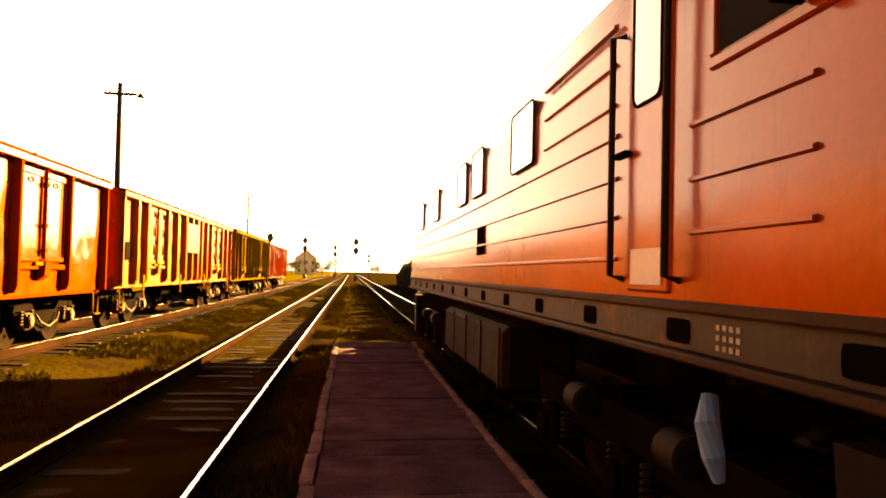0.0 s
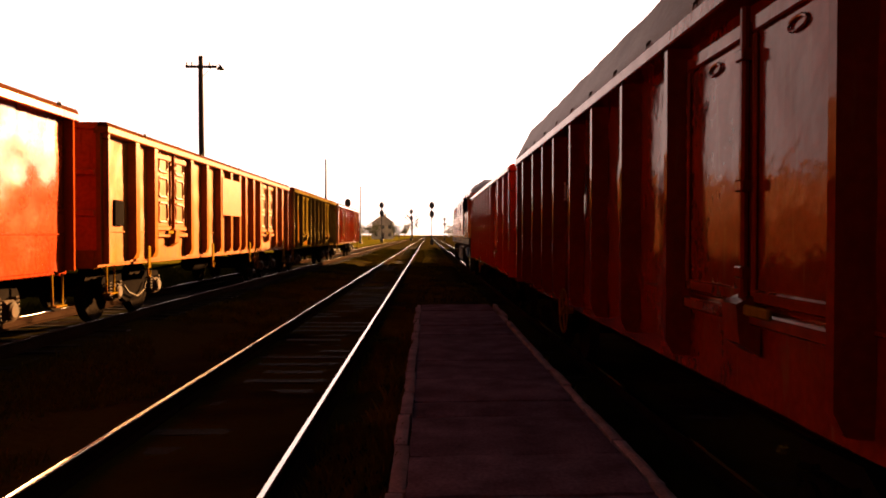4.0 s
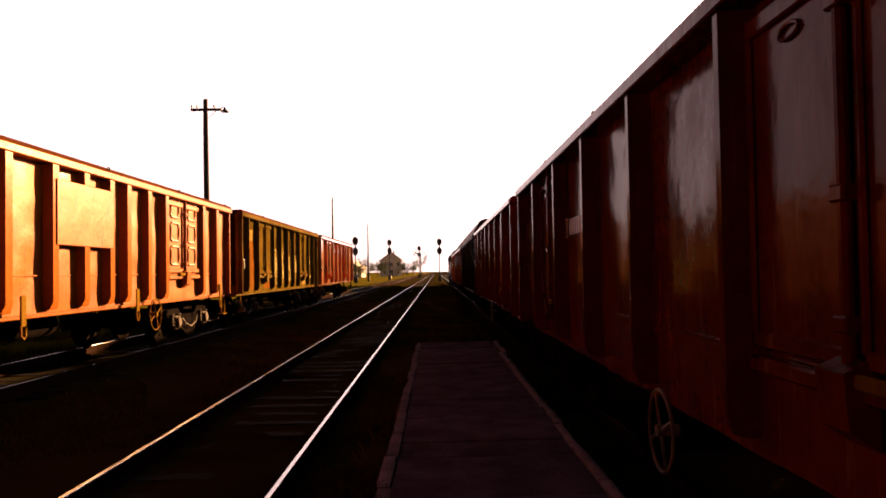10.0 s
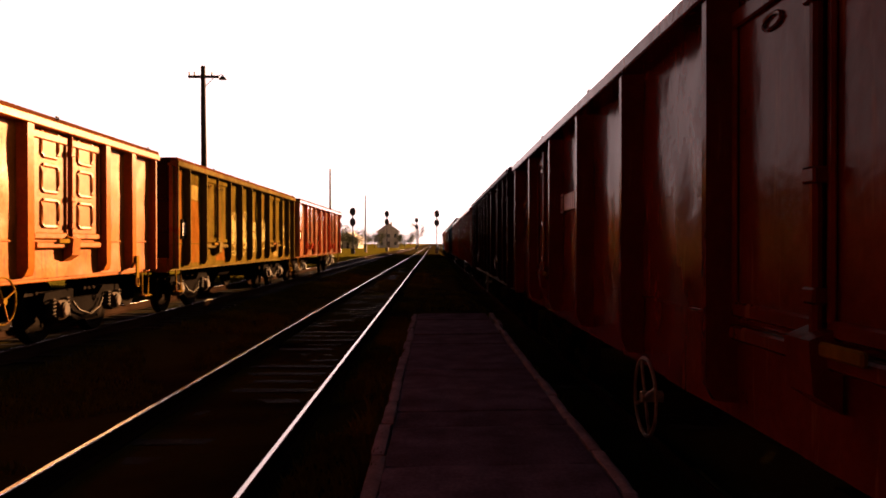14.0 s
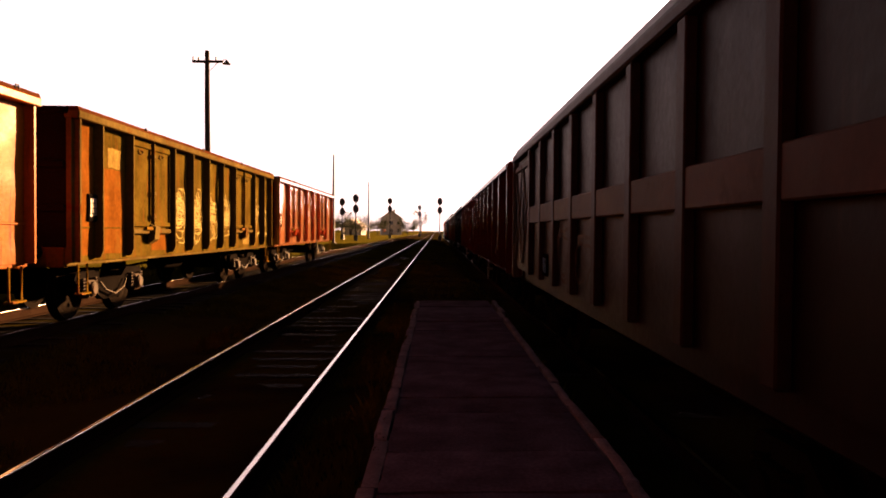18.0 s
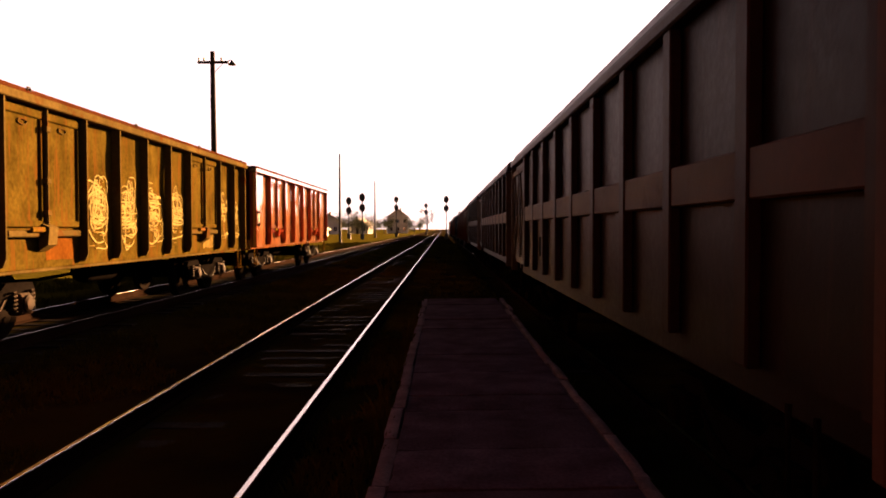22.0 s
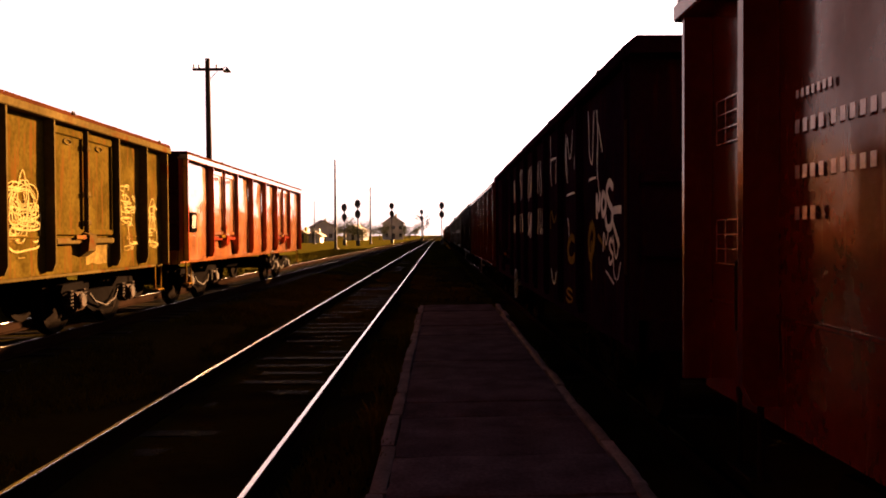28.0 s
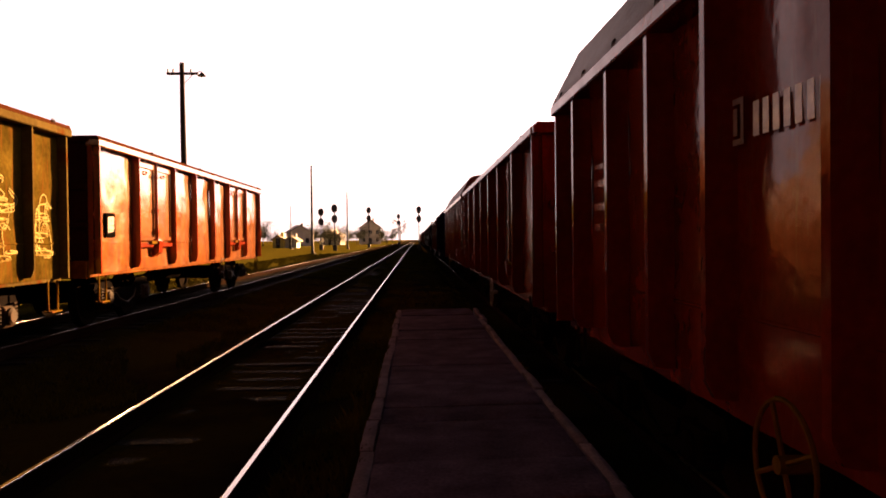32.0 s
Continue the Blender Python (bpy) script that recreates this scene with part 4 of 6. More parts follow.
def open_wagon(name, label, body, rib, side, L=14.04, half=6.38, top=3.10, sill=0.92, doors=((2.2, 4.2), (8.6, 10.6)), ribs=(1.06, 2.2, 4.2, 5.3, 6.4, 7.5, 8.6, 10.6, 11.74),
               cover=None, letters=None, tags=0, embossed=False, patch=False, wheel="yellow", seed=1, rib_half=0.034, rib_drop=0.16, label_end=1, ends=None, rail=None, bar=None, depth=0.18, skirt=0.24, wheel_at=(5.0, -0.16), holder=(0.70, 0.62), group=""):
    """A high-sided steel wagon: sheet walls between upright ribs, two double doors a side."""
    w = thing(name, label, "railway wagon", group)
    B, Rm = M[body], M[rib]
    rng = random.Random(seed)
    xo = 1.455                 # outer face of the ribs
    xi = xo - depth            # outer face of the sheets
    wagon_running_gear(w, L, half, sill, side, M[bar or body])
    part("floor", Geo().box(-1.24, 1.24, -half + 0.05, half - 0.05, sill + 0.20, sill + 0.30), M["black"], w)
    zb, zt = sill + 0.26, top - 0.10
    zr = zb - rib_drop
    q = depth - 0.005
    rib_prof = [(0.0, zr - 0.02), (q * 0.35, zr - 0.02), (q * 0.7, zr - 0.01), (q, zr + 0.09), (q, zt - 0.02), (q - 0.025, zt), (0.0, zt)]

    def rib_mesh():
        g = Geo()
        n = len(rib_prof)
        vs = [(x, sy * (rib_half * (1.35 if x < 0.1 else 1.0)), z) for sy in (-1, 1) for x, z in rib_prof]
        return g.add(vs, [list(range(n)), list(range(n, 2 * n))] + [[k, (k + 1) % n, n + (k + 1) % n, n + k] for k in range(n)]).mesh("rib", Rm)
    rib_me = rib_mesh()
    lip = 0.03 if rail or cover else 0.06
    for s in (-1, 1):
        part("side_wall", dented_wall(s * xi, -half, half, sill + skirt, top - 0.06, seed + s), B, w)
        part("top_rail", Geo().box(s * (xi - 0.06), s * (xo + 0.02), -half - lip, half + lip, top - 0.11 - (0.05 if rail else 0), top - (0.055 if rail else 0), 0.012), M[rail or rib], w)
        if rail:
            part("top_rim", Geo().prism([(s * (xi - 0.05), top - 0.056), (s * (xo + 0.012), top - 0.056), (s * (xo - 0.01), top), (s * (xi - 0.04), top)], 1, -half - 0.02, half + 0.02), M["rim"], w, "dull brown upper edge")
        part("weld_strip", Geo().box(s * (xi - 0.01), s * (xi + 0.012), -half, half, sill + 0.52, sill + 0.545, 0.006), B, w)
        for r in ribs:
            put("rib", rib_me, w, "", (s * xi, half - r, 0), (0, 0, 0 if s > 0 else math.pi))
        for e in (-1, 1):
            part("corner_post", Geo().prism([(s * (xi - 0.03), e * (half - 0.10)), (s * (xo - 0.01), e * (half - 0.10)), (s * (xo - 0.01), e * (half - 0.06)), (s * (xi + 0.04), e * (half - 0.05)), (s * (xi + 0.04), e * (half + 0.02)), (s * (xi - 0.03), e * (half + 0.02))], 2, sill + 0.05, top - 0.1), Rm, w)
        for d0, d1 in doors:
            mid = (d0 + d1) / 2
            for a, b in ((d0 + 0.09, mid - 0.05), (mid + 0.05, d1 - 0.09)):
                y1, y0 = half - a, half - b
                g = Geo().box(s * (xi + 0.004), s * (xi + 0.03), y0, y1, sill + 0.56, top - 0.2, 0.01)
                leaf = part("door_leaf", g, B, w)
                fr = Geo()
                for u0, u1, v0, v1 in ((y0, y1, top - 0.30, top - 0.2), (y0, y0 + 0.05, sill + 0.56, top - 0.3), (y1 - 0.05, y1, sill + 0.56, top - 0.3), (y0, y1, sill + 0.56, sill + 0.64)):
                    fr.box(s * (xi + 0.03), s * (xi + 0.06), u0, u1, v0, v1, 0.012)
                part("door_frame", fr, B, leaf)
                cy = (y0 + y1) / 2
                if embossed:
                    for k in range(3):
                        c = sill + 0.72 + k * 0.45
                        ring = [(s * (xi + 0.032), cy + 0.22 * math.copysign(min(1, abs(1.35 * math.cos(t))), math.cos(t)), c + 0.17 + 0.17 * math.copysign(min(1, abs(1.35 * math.sin(t))), math.sin(t))) for t in [q * math.pi / 10 for q in range(20)]]
                        part("embossed_square", Geo().tube(ring, 0.028, 6, True), B, leaf)
                else:
                    hk = [(s * (xi + 0.04), cy + 0.10 * math.cos(q * math.pi / 8), top - 0.38 + 0.035 * math.sin(q * math.pi / 8)) for q in range(16)]
                    part("pull_ring", Geo().tube(hk, 0.010, 5, True), Rm, leaf)
            lock = part("lock_bar", Geo().tube([(s * (xi + 0.075), half - mid, sill + 0.36), (s * (xi + 0.075), half - mid, top - 0.14)], 0.028, 8), Rm, w, "upright door locking bar")
            for z in (sill + 0.7, (sill + top) / 2, top - 0.45):
                part("bracket", Geo().box(s * (xi + 0.02), s * (xi + 0.115), half - mid - 0.055, half - mid + 0.055, z, z + 0.07, 0.01), Rm, lock)
            part("lock_box", Geo().prism([(s * (xi + 0.02), sill + 0.62), (s * (xi + 0.16), sill + 0.56), (s * (xi + 0.14), sill + 0.34), (s * (xi + 0.02), sill + 0.26)], 1, half - mid - 0.11, half - mid + 0.11), Rm, w, "steel door catch")
            part("door_bar", Geo().box(s * (xi + 0.02), s * (xi + 0.085), half - d1 + 0.12, half - d0 - 0.12, sill + 0.44, sill + 0.52, 0.012), Rm, w)
            part("door_lever", Geo().box(s * (xi + 0.10), s * (xi + 0.13), half - mid - 0.44, half - mid - 0.12, sill + 0.50, sill + 0.56, 0.01), M["yellow"], w, "worn yellow door lever")
        hooks = []
        k = 0.5
        while k < 2 * half:
            hooks.append(half - k); k += 1.06 if cover else 3.2
        lug = cached("lug", lambda: Geo().tube([(0, -0.04, 0), (0, -0.03, 0.05), (0, 0.03, 0.05), (0, 0.04, 0)], 0.012, 5).mesh("lashing_ring", M["steel"]))
        for y in hooks:
            put("lashing_ring", lug, w, "", (s * (xo + 0.0), y, top - (0.004 if cover else 0.036)))
        # document holder with a paper in it
        yh, zh = label_end * (half - holder[0]), sill + holder[1]
        case = part("label_holder", Geo().box(s * (xi + 0.0), s * (xi + 0.035), yh - 0.19, yh + 0.17, zh, zh + 0.40, 0.012), M["black"], w, "dark label holder")
        if tags:
            slant = [(yh - 0.13, zh + 0.07), (yh + 0.11, zh + 0.10), (yh + 0.12, zh + 0.35), (yh - 0.12, zh + 0.33)]
            part("paper", Geo().prism(slant, 0, s * (xi + 0.036), s * (xi + 0.040)), M["white" if side == "left" else "paper"], case, "pale paper label")
            mesh_wires = Geo()
            for k in range(5):
                mesh_wires.box(s * (xi + 0.042), s * (xi + 0.048), yh - 0.17 + 0.08 * k, yh - 0.162 + 0.08 * k, zh + 0.02, zh + 0.38, 0.001)
                mesh_wires.box(s * (xi + 0.042), s * (xi + 0.048), yh - 0.18, yh + 0.16, zh + 0.04 + 0.075 * k, zh + 0.048 + 0.075 * k, 0.001)
            part("wire_mesh", mesh_wires, M["black"], case, "thin wire mesh over the paper")
    if wheel:
        hand_wheel(w, half - wheel_at[0], sill + wheel_at[1], M[wheel])
    for e in (-1, 1):
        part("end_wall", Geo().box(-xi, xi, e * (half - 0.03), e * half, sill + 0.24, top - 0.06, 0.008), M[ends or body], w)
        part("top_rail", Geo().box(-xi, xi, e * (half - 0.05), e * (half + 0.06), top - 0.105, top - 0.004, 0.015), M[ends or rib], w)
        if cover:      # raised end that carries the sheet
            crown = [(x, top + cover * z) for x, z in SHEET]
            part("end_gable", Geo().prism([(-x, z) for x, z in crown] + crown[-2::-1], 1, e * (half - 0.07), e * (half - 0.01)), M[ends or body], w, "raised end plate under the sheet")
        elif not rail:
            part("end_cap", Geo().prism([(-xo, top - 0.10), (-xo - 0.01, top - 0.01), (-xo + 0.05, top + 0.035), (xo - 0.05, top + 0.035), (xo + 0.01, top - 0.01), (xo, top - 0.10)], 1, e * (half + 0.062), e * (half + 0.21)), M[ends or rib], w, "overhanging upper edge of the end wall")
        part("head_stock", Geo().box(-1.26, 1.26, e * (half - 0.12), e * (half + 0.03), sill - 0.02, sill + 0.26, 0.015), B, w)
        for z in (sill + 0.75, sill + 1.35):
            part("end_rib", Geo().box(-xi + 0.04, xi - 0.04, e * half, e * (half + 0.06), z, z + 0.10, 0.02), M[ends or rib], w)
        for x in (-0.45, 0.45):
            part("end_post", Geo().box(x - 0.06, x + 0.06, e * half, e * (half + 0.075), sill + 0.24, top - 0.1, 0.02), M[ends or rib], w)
    if patch:  # riveted plate over two bays
        for s in (-1, 1):
            part("plain_plate", Geo().box(s * (xi + 0.10), s * (xo + 0.012), half - 8.5, half - 6.75, sill + 0.93, top - 0.34, 0.008), B, w, "flat plate fixed over the ribs")
    if cover:
        arch = [(-x, top + cover * z) for x, z in SHEET] + [(x, top + cover * z) for x, z in SHEET[-2::-1]]
        n = len(arch) - 1
        seg = 12
        g = Geo()
        vs, fs = [], []
        for j in range(seg * 4 + 1):
            y = -half + 0.02 + (2 * half - 0.04) * j / (seg * 4)
            sag = 1 - 0.018 * (j % 4 in (2,)) - 0.010 * (j % 4 in (1, 3))
            for x, z in arch:
                c = 0.02 * noise.noise((x * 1.5, y * 0.9, seed))
                vs.append((x, y, top - 0.02 + (z - top + 0.02) * sag + c * (z > top + 0.1)))
        m = n + 1
        for j in range(seg * 4):
            for i in range(n):
                fs.append((j * m + i, j * m + i + 1, (j + 1) * m + i + 1, (j + 1) * m + i))
        fs.append(tuple(range(m))); fs.append(tuple(range(seg * 4 * m, (seg * 4 + 1) * m)))
        part("sheet_cover", g.add(vs, fs), M["tarp"], w, "grey sheet cover stretched over bows")
    if letters:
        for s in (-1, 1):
            lettering(w, s, xi, half, sill, top, letters, rng)
    return w


def lettering(w, s, xi, half, sill, top, kind, rng):
    """Painted markings as plain bars of their size."""
    x0, x1 = s * (xi + 0.026), s * (xi + 0.029)
    Wm, Fm = M["white"], M["dark_mark" if kind == "plain" else "faint_white"]
    block = cached("number_mark%d" % s + Fm.name, lambda: Geo().box(x0, x1, -0.021, 0.021, 0, 0.062, 0.0005).mesh("number_mark", Fm))
    small = cached("small_mark%d" % s + Fm.name, lambda: Geo().box(x0, x1, -0.014, 0.014, 0, 0.04, 0.0005).mesh("small_mark", Fm))
    if kind != "plain":     # framed square and a word on the panel behind the door
        y, z, step, tall = (half - 4.33, top - 1.06, 0.142, 0.20) if kind == "word" else (half - 4.36, top - 0.97, 0.105, 0.17)
        g = Geo().prism([(y, z), (y - 0.20, z), (y - 0.20, z + 0.24), (y, z + 0.24), (y, z + 0.12), (y - 0.03, z + 0.12), (y - 0.03, z + 0.21), (y - 0.17, z + 0.21), (y - 0.17, z + 0.03), (y - 0.03, z + 0.03), (y - 0.03, z + 0.09), (y, z + 0.09)], 0, x0, x1)
        g.box(x0, x1, y - 0.08, y - 0.125, z + 0.05, z + 0.19, 0.0005)
        part("framed_mark", g, Wm, w, "faded white square mark")
        bar = cached("letter_bar%d%s" % (s, kind), lambda: Geo().box(x0, x1, -step * 0.3, step * 0.3, 0, tall, 0.0005).mesh("letter_bar", Wm))
        for k in range(8):
            put("letter_bar", bar, w, "" if k else "faded white lettering shown as bars", (0, y - 0.35 - step * k, z + 0.02))
    # wagon number in three lines, and two small ruled tables
    u = half - (1.30 if kind == "mark" else 1.0)
    for k, (count, zz) in enumerate(((10, 0.98), (9, 1.19), (3, 1.38))):
        for q in range(count):
            put("number_mark", block, w, "", (0, u - 0.075 * q - (0.03 if q > 3 else 0), top - zz))
    for q in range(7):
        put("small_mark", small, w, "", (0, u - 0.05 * q, top - 0.82))
    for z0, rows in ((top - 0.92, 4), (top - 1.62, 4)):
        for r in range(rows):
            part("table_line", Geo().box(x0, x1, half - 0.62 + 0.03 * (r % 2), half - 0.26, z0 + 0.085 * r, z0 + 0.085 * r + 0.007, 0.0005), Fm, w)
        for c in (0.26, 0.40, 0.585):
            part("table_line", Geo().box(x0, x1, half - c, half - c - 0.007, z0 + 0.012, z0 + 0.085 * rows - 0.08, 0.0005), Fm, w)


def braced_wagon(name, label, side, seed, label_at=4.6, label_z=0.66, paper=True, L=15.74, half=7.17, top=3.30, sill=0.92, group=""):
    """A brown wagon with a belt at mid height, flat upright ribs, and cross-braced end doors at its front."""
    w = thing(name, label, "railway wagon", group)
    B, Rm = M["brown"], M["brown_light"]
    xo, xi = 1.455, 1.36
    wagon_running_gear(w, L, half, sill, side, B)
    part("floor", Geo().box(-1.24, 1.24, -half + 0.05, half - 0.05, sill + 0.20, sill + 0.30), M["black"], w)
    for s in (-1, 1):
        part("side_wall", dented_wall(s * xi, -half, half, sill + 0.24, top - 0.06, seed + s, 0.006), B, w)
        part("top_rail", Geo().box(s * (xi - 0.06), s * (xo + 0.01), -half - 0.03, half + 0.03, top - 0.10, top, 0.018), M["brown_rib"], w)
        part("top_plate", Geo().prism([(s * (xo + 0.005), top - 0.012), (s * (xo + 0.005), top + 0.012), (s * (xo - 0.085), top + 0.155), (s * (xo - 0.16), top + 0.155), (s * (xo - 0.16), top - 0.012)], 1, -half - 0.02, half + 0.02), B, w, "inward-leaning upper plate")
        ys = [half - 2.45 - 1.32 * k for k in range(10)]
        rib_me = cached("flat_rib", lambda: Geo().box(0, 0.085, -0.085, 0.085, sill + 0.24, top - 0.10, 0.012).mesh("rib", M["brown_rib"]))
        for y in ys:
            put("rib", rib_me, w, "", (s * (xi - (0 if s > 0 else 0.0)), y + (0.08 if y < -half + 0.1 else 0), 0), (0, 0, 0 if s > 0 else math.pi))
        for a, b in zip(ys, ys[1:]):
            part("belt_plate", Geo().box(s * (xi + 0.0), s * (xi + 0.075), b + 0.087, a - 0.087, sill + 1.09, sill + 1.35, 0.01), Rm, w, "faded belt plate")
        # cross-braced end bay: two narrow leaves
        for a, b in ((0.12, 1.20), (1.26, 2.34)):
            y1, y0 = half - a, half - b
            leaf = part("door_leaf", Geo().box(s * (xi + 0.002), s * (xi + 0.02), y0, y1, sill + 0.3, top - 0.25, 0.006), B, w)
            z0, z1 = sill + 0.4, top - 0.35
            for p, q in (((y0 + 0.05, z0), (y1 - 0.05, z1)), ((y0 + 0.05, z1), (y1 - 0.05, z0))):
                d = Vector((q[0] - p[0], q[1] - p[1])).normalized() * 0.03
                poly = [(p[0] - d.y, p[1] + d.x), (q[0] - d.y, q[1] + d.x), (q[0] + d.y, q[1] - d.x), (p[0] + d.y, p[1] - d.x)]
                part("cross_brace", Geo().prism(poly, 0, s * (xi + 0.02), s * (xi + 0.055 + 0.006 * (p[1] > q[1]))), Rm, leaf)
            part("door_head", Geo().box(s * (xi + 0.02), s * (xi + 0.065), y0, y1, top - 0.32, top - 0.22, 0.01), Rm, leaf)
            for y in (y0, y1 - 0.05):
                part("door_stile", Geo().box(s * (xi + 0.02), s * (xi + 0.05), y, y + 0.05, z0, top - 0.32, 0.008), B, leaf)
        for e in (-1, 1):
            part("corner_post", Geo().box(s * (xi - 0.04), s * xo, e * (half - 0.09), e * (half + 0.01), sill + 0.05, top - 0.1, 0.015), Rm, w)
        part("paint_patch", Geo().prism([(half - 4.66, top - 0.98), (half - 3.90, top - 1.00), (half - 3.93, top - 0.62), (half - 4.62, top - 0.50)], 0, s * (xi - 0.01), s * (xi + 0.012)), M["brown_rib"], w, "pale patch of newer paint")
        yc, zc = half - label_at, sill + label_z
        holder = part("label_holder", Geo().box(s * (xi + 0.0), s * (xi + 0.03), yc - 0.2, yc + 0.2, zc - 0.16, zc + 0.16, 0.01), M["black"], w, "dark label holder")
        if paper:
            part("paper", Geo().prism([(yc - 0.15, zc - 0.10), (yc - 0.02, zc - 0.12), (yc + 0.15, zc - 0.07), (yc + 0.15, zc + 0.11), (yc - 0.15, zc + 0.10)], 0, s * (xi + 0.031), s * (xi + 0.034)), M["paper"], holder, "torn pale paper label")
        for k in range(5):
            part("wire", Geo().box(s * (xi + 0.036), s * (xi + 0.041), yc - 0.155 + 0.075 * k, yc - 0.147 + 0.075 * k, zc - 0.15, zc + 0.15, 0.001), M["black"], holder)
        for k in range(4):
            part("wire", Geo().box(s * (xi + 0.041), s * (xi + 0.045), yc - 0.19, yc + 0.19, zc - 0.105 + 0.065 * k, zc - 0.099 + 0.065 * k, 0.001), M["black"], holder)
    for e in (-1, 1):
        part("end_wall", Geo().box(-xi, xi, e * (half - 0.03), e * half, sill + 0.24, top - 0.06, 0.008), B, w)
        part("end_cap", Geo().prism([(-xo, top - 0.08), (-xo, top + 0.01), (-xo + 0.09, top + 0.155), (xo - 0.09, top + 0.155), (xo, top + 0.01), (xo, top - 0.08)], 1, e * (half + 0.052), e * (half + 0.17)), B, w, "overhanging upper edge of the end wall")
        part("top_rail", Geo().box(-xi, xi, e * (half - 0.05), e * (half + 0.05), top - 0.095, top - 0.004, 0.015), B, w)
        part("head_stock", Geo().box(-1.26, 1.26, e * (half - 0.12), e * (half + 0.03), sill - 0.02, sill + 0.26, 0.015), B, w)
        for x in (-0.5, 0.5):
            part("end_post", Geo().box(x - 0.06, x + 0.06, e * half, e * (half + 0.07), sill + 0.24, top - 0.1, 0.02), B, w)
    return w


# ---- the two trains ----
RIGHT, LEFT = [], []       # (thing, distance of its middle behind the front of the first wagon)
PITCH, HALF = 15.74, 7.17
TG = "wagons of the leaving train"
SLACK = {10: 0.25, 11: 0.17, 13: -0.3, 16: 0.18}     # couplings drawn tight or loose


def right_wagon(n, w):
    RIGHT.append((w, -(n - 1) * PITCH - HALF + SLACK.get(n, 0)))
    return w


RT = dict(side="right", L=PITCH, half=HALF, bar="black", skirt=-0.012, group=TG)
LAY_A = dict(doors=((9.45, 11.75),), ribs=(1.2, 2.42, 3.63, 4.83, 6.03, 7.25, 8.35, 9.45, 11.75, 13.12), wheel_at=(5.6, 0.0), holder=(0.72, 0.40), **RT)
LAY_D = dict(doors=((9.40, 11.70),), ribs=(1.0, 2.30, 3.38, 4.39, 5.62, 6.85, 8.10, 9.40, 11.70, 13.05), wheel_at=(5.3, 0.0), holder=(0.72, 0.40), **RT)
LAY_B = dict(doors=((2.19, 4.30), (10.04, 12.15)), ribs=(2.19, 4.30, 6.21, 8.13, 10.04, 12.15), wheel_at=(8.9, -0.12), holder=(1.32, 0.36), **RT)
LAY_C = dict(doors=((2.42, 4.55), (9.79, 11.92)), ribs=(1.08, 2.42, 4.55, 5.86, 7.17, 8.48, 9.79, 11.92, 13.26), wheel_at=(8.85, -0.10), holder=(0.72, 0.40), **RT)
bright = open_wagon("open_wagon", "glossy red high-sided steel wagon behind the locomotive", "red_gloss", "red_gloss", top=3.32, seed=1, letters="mark", **LAY_A)
right_wagon(1, bright)
covered = open_wagon("covered_wagon", "red steel wagon with a bulging grey sheet cover", "red", "red", top=3.31, seed=2, **LAY_D, cover=0.62, letters="mark")
right_wagon(2, covered)
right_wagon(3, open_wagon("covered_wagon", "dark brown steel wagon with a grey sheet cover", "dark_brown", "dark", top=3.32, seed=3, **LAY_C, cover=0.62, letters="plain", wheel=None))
red = open_wagon("open_wagon", "dented red steel wagon with faded white markings", "red", "red", top=3.33, seed=4, **LAY_B, letters="word", wheel="ring")
right_wagon(4, red)
rb = open_wagon("open_wagon", "red-brown rusty steel wagon with a white word mark", "redbrown", "redbrown", top=3.34, seed=5, **LAY_B, letters="word", wheel="ring")
right_wagon(5, rb)
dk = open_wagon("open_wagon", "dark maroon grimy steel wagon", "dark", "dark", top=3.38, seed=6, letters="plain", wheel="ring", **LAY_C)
right_wagon(6, dk)
dull = open_wagon("open_wagon", "dull dark red dented steel wagon with a label holder", "red_dull", "red_dull", top=3.32, seed=7, **LAY_B, letters="word", tags=1, wheel="ring")
right_wagon(7, dull)
for n in (8, 13):
    right_wagon(n, copy_thing(dull, Matrix()))
braced = braced_wagon("braced_wagon", "brown wagon with a pale belt, cross-braced doors and faded graffiti", "right", 9, label_at=4.06, label_z=0.47, group=TG)
gr = random.Random(23)
for a, b in ((5.2, 6.3), (6.5, 7.6)):
    scribble(gr, HALF - b, HALF - a, 1.25, 1.95, -1.36, 3, 0.04, 8, braced, M["brown_light"], "faded spray-painted loop", 0.03)
for kind, along, z, wd, tall, tone in (("peak", 2.85, 1.5, 0.3, 0.34, "brown_light"), ("slash", 3.1, 1.75, 0.2, 0.16, "brown_light"), ("bowl", 4.1, 1.65, 0.5, 0.3, "brown_light"), ("stem", 4.3, 2.75, 0.3, 0.25, "brown_light")):
    glyph(kind, along, z, wd, tall, 0.014, HALF, -1.36, 8, braced, M[tone], 0.012)
right_wagon(9, braced)
plain_braced = braced_wagon("braced_wagon", "brown wagon with a pale belt and cross-braced end doors", "right", 10, group=TG)
right_wagon(10, plain_braced)
right_wagon(11, braced_wagon("braced_wagon", "brown wagon with a pale belt and an empty label holder", "right", 11, paper=False, group=TG))
right_wagon(12, copy_thing(dk, Matrix()))
tagger = open_wagon("open_wagon", "dark purple steel wagon covered in pale spray-painted tags", "dark_purple", "dark_purple", top=3.39, seed=14, wheel="ring", depth=0.085,
                    doors=((2.1, 4.2),), ribs=(2.1, 4.2, 5.5, 6.8, 8.1, 9.4, 10.72, 12.05), wheel_at=(5.6, 0.0), holder=(0.72, 0.40), **RT)
gr = random.Random(41)
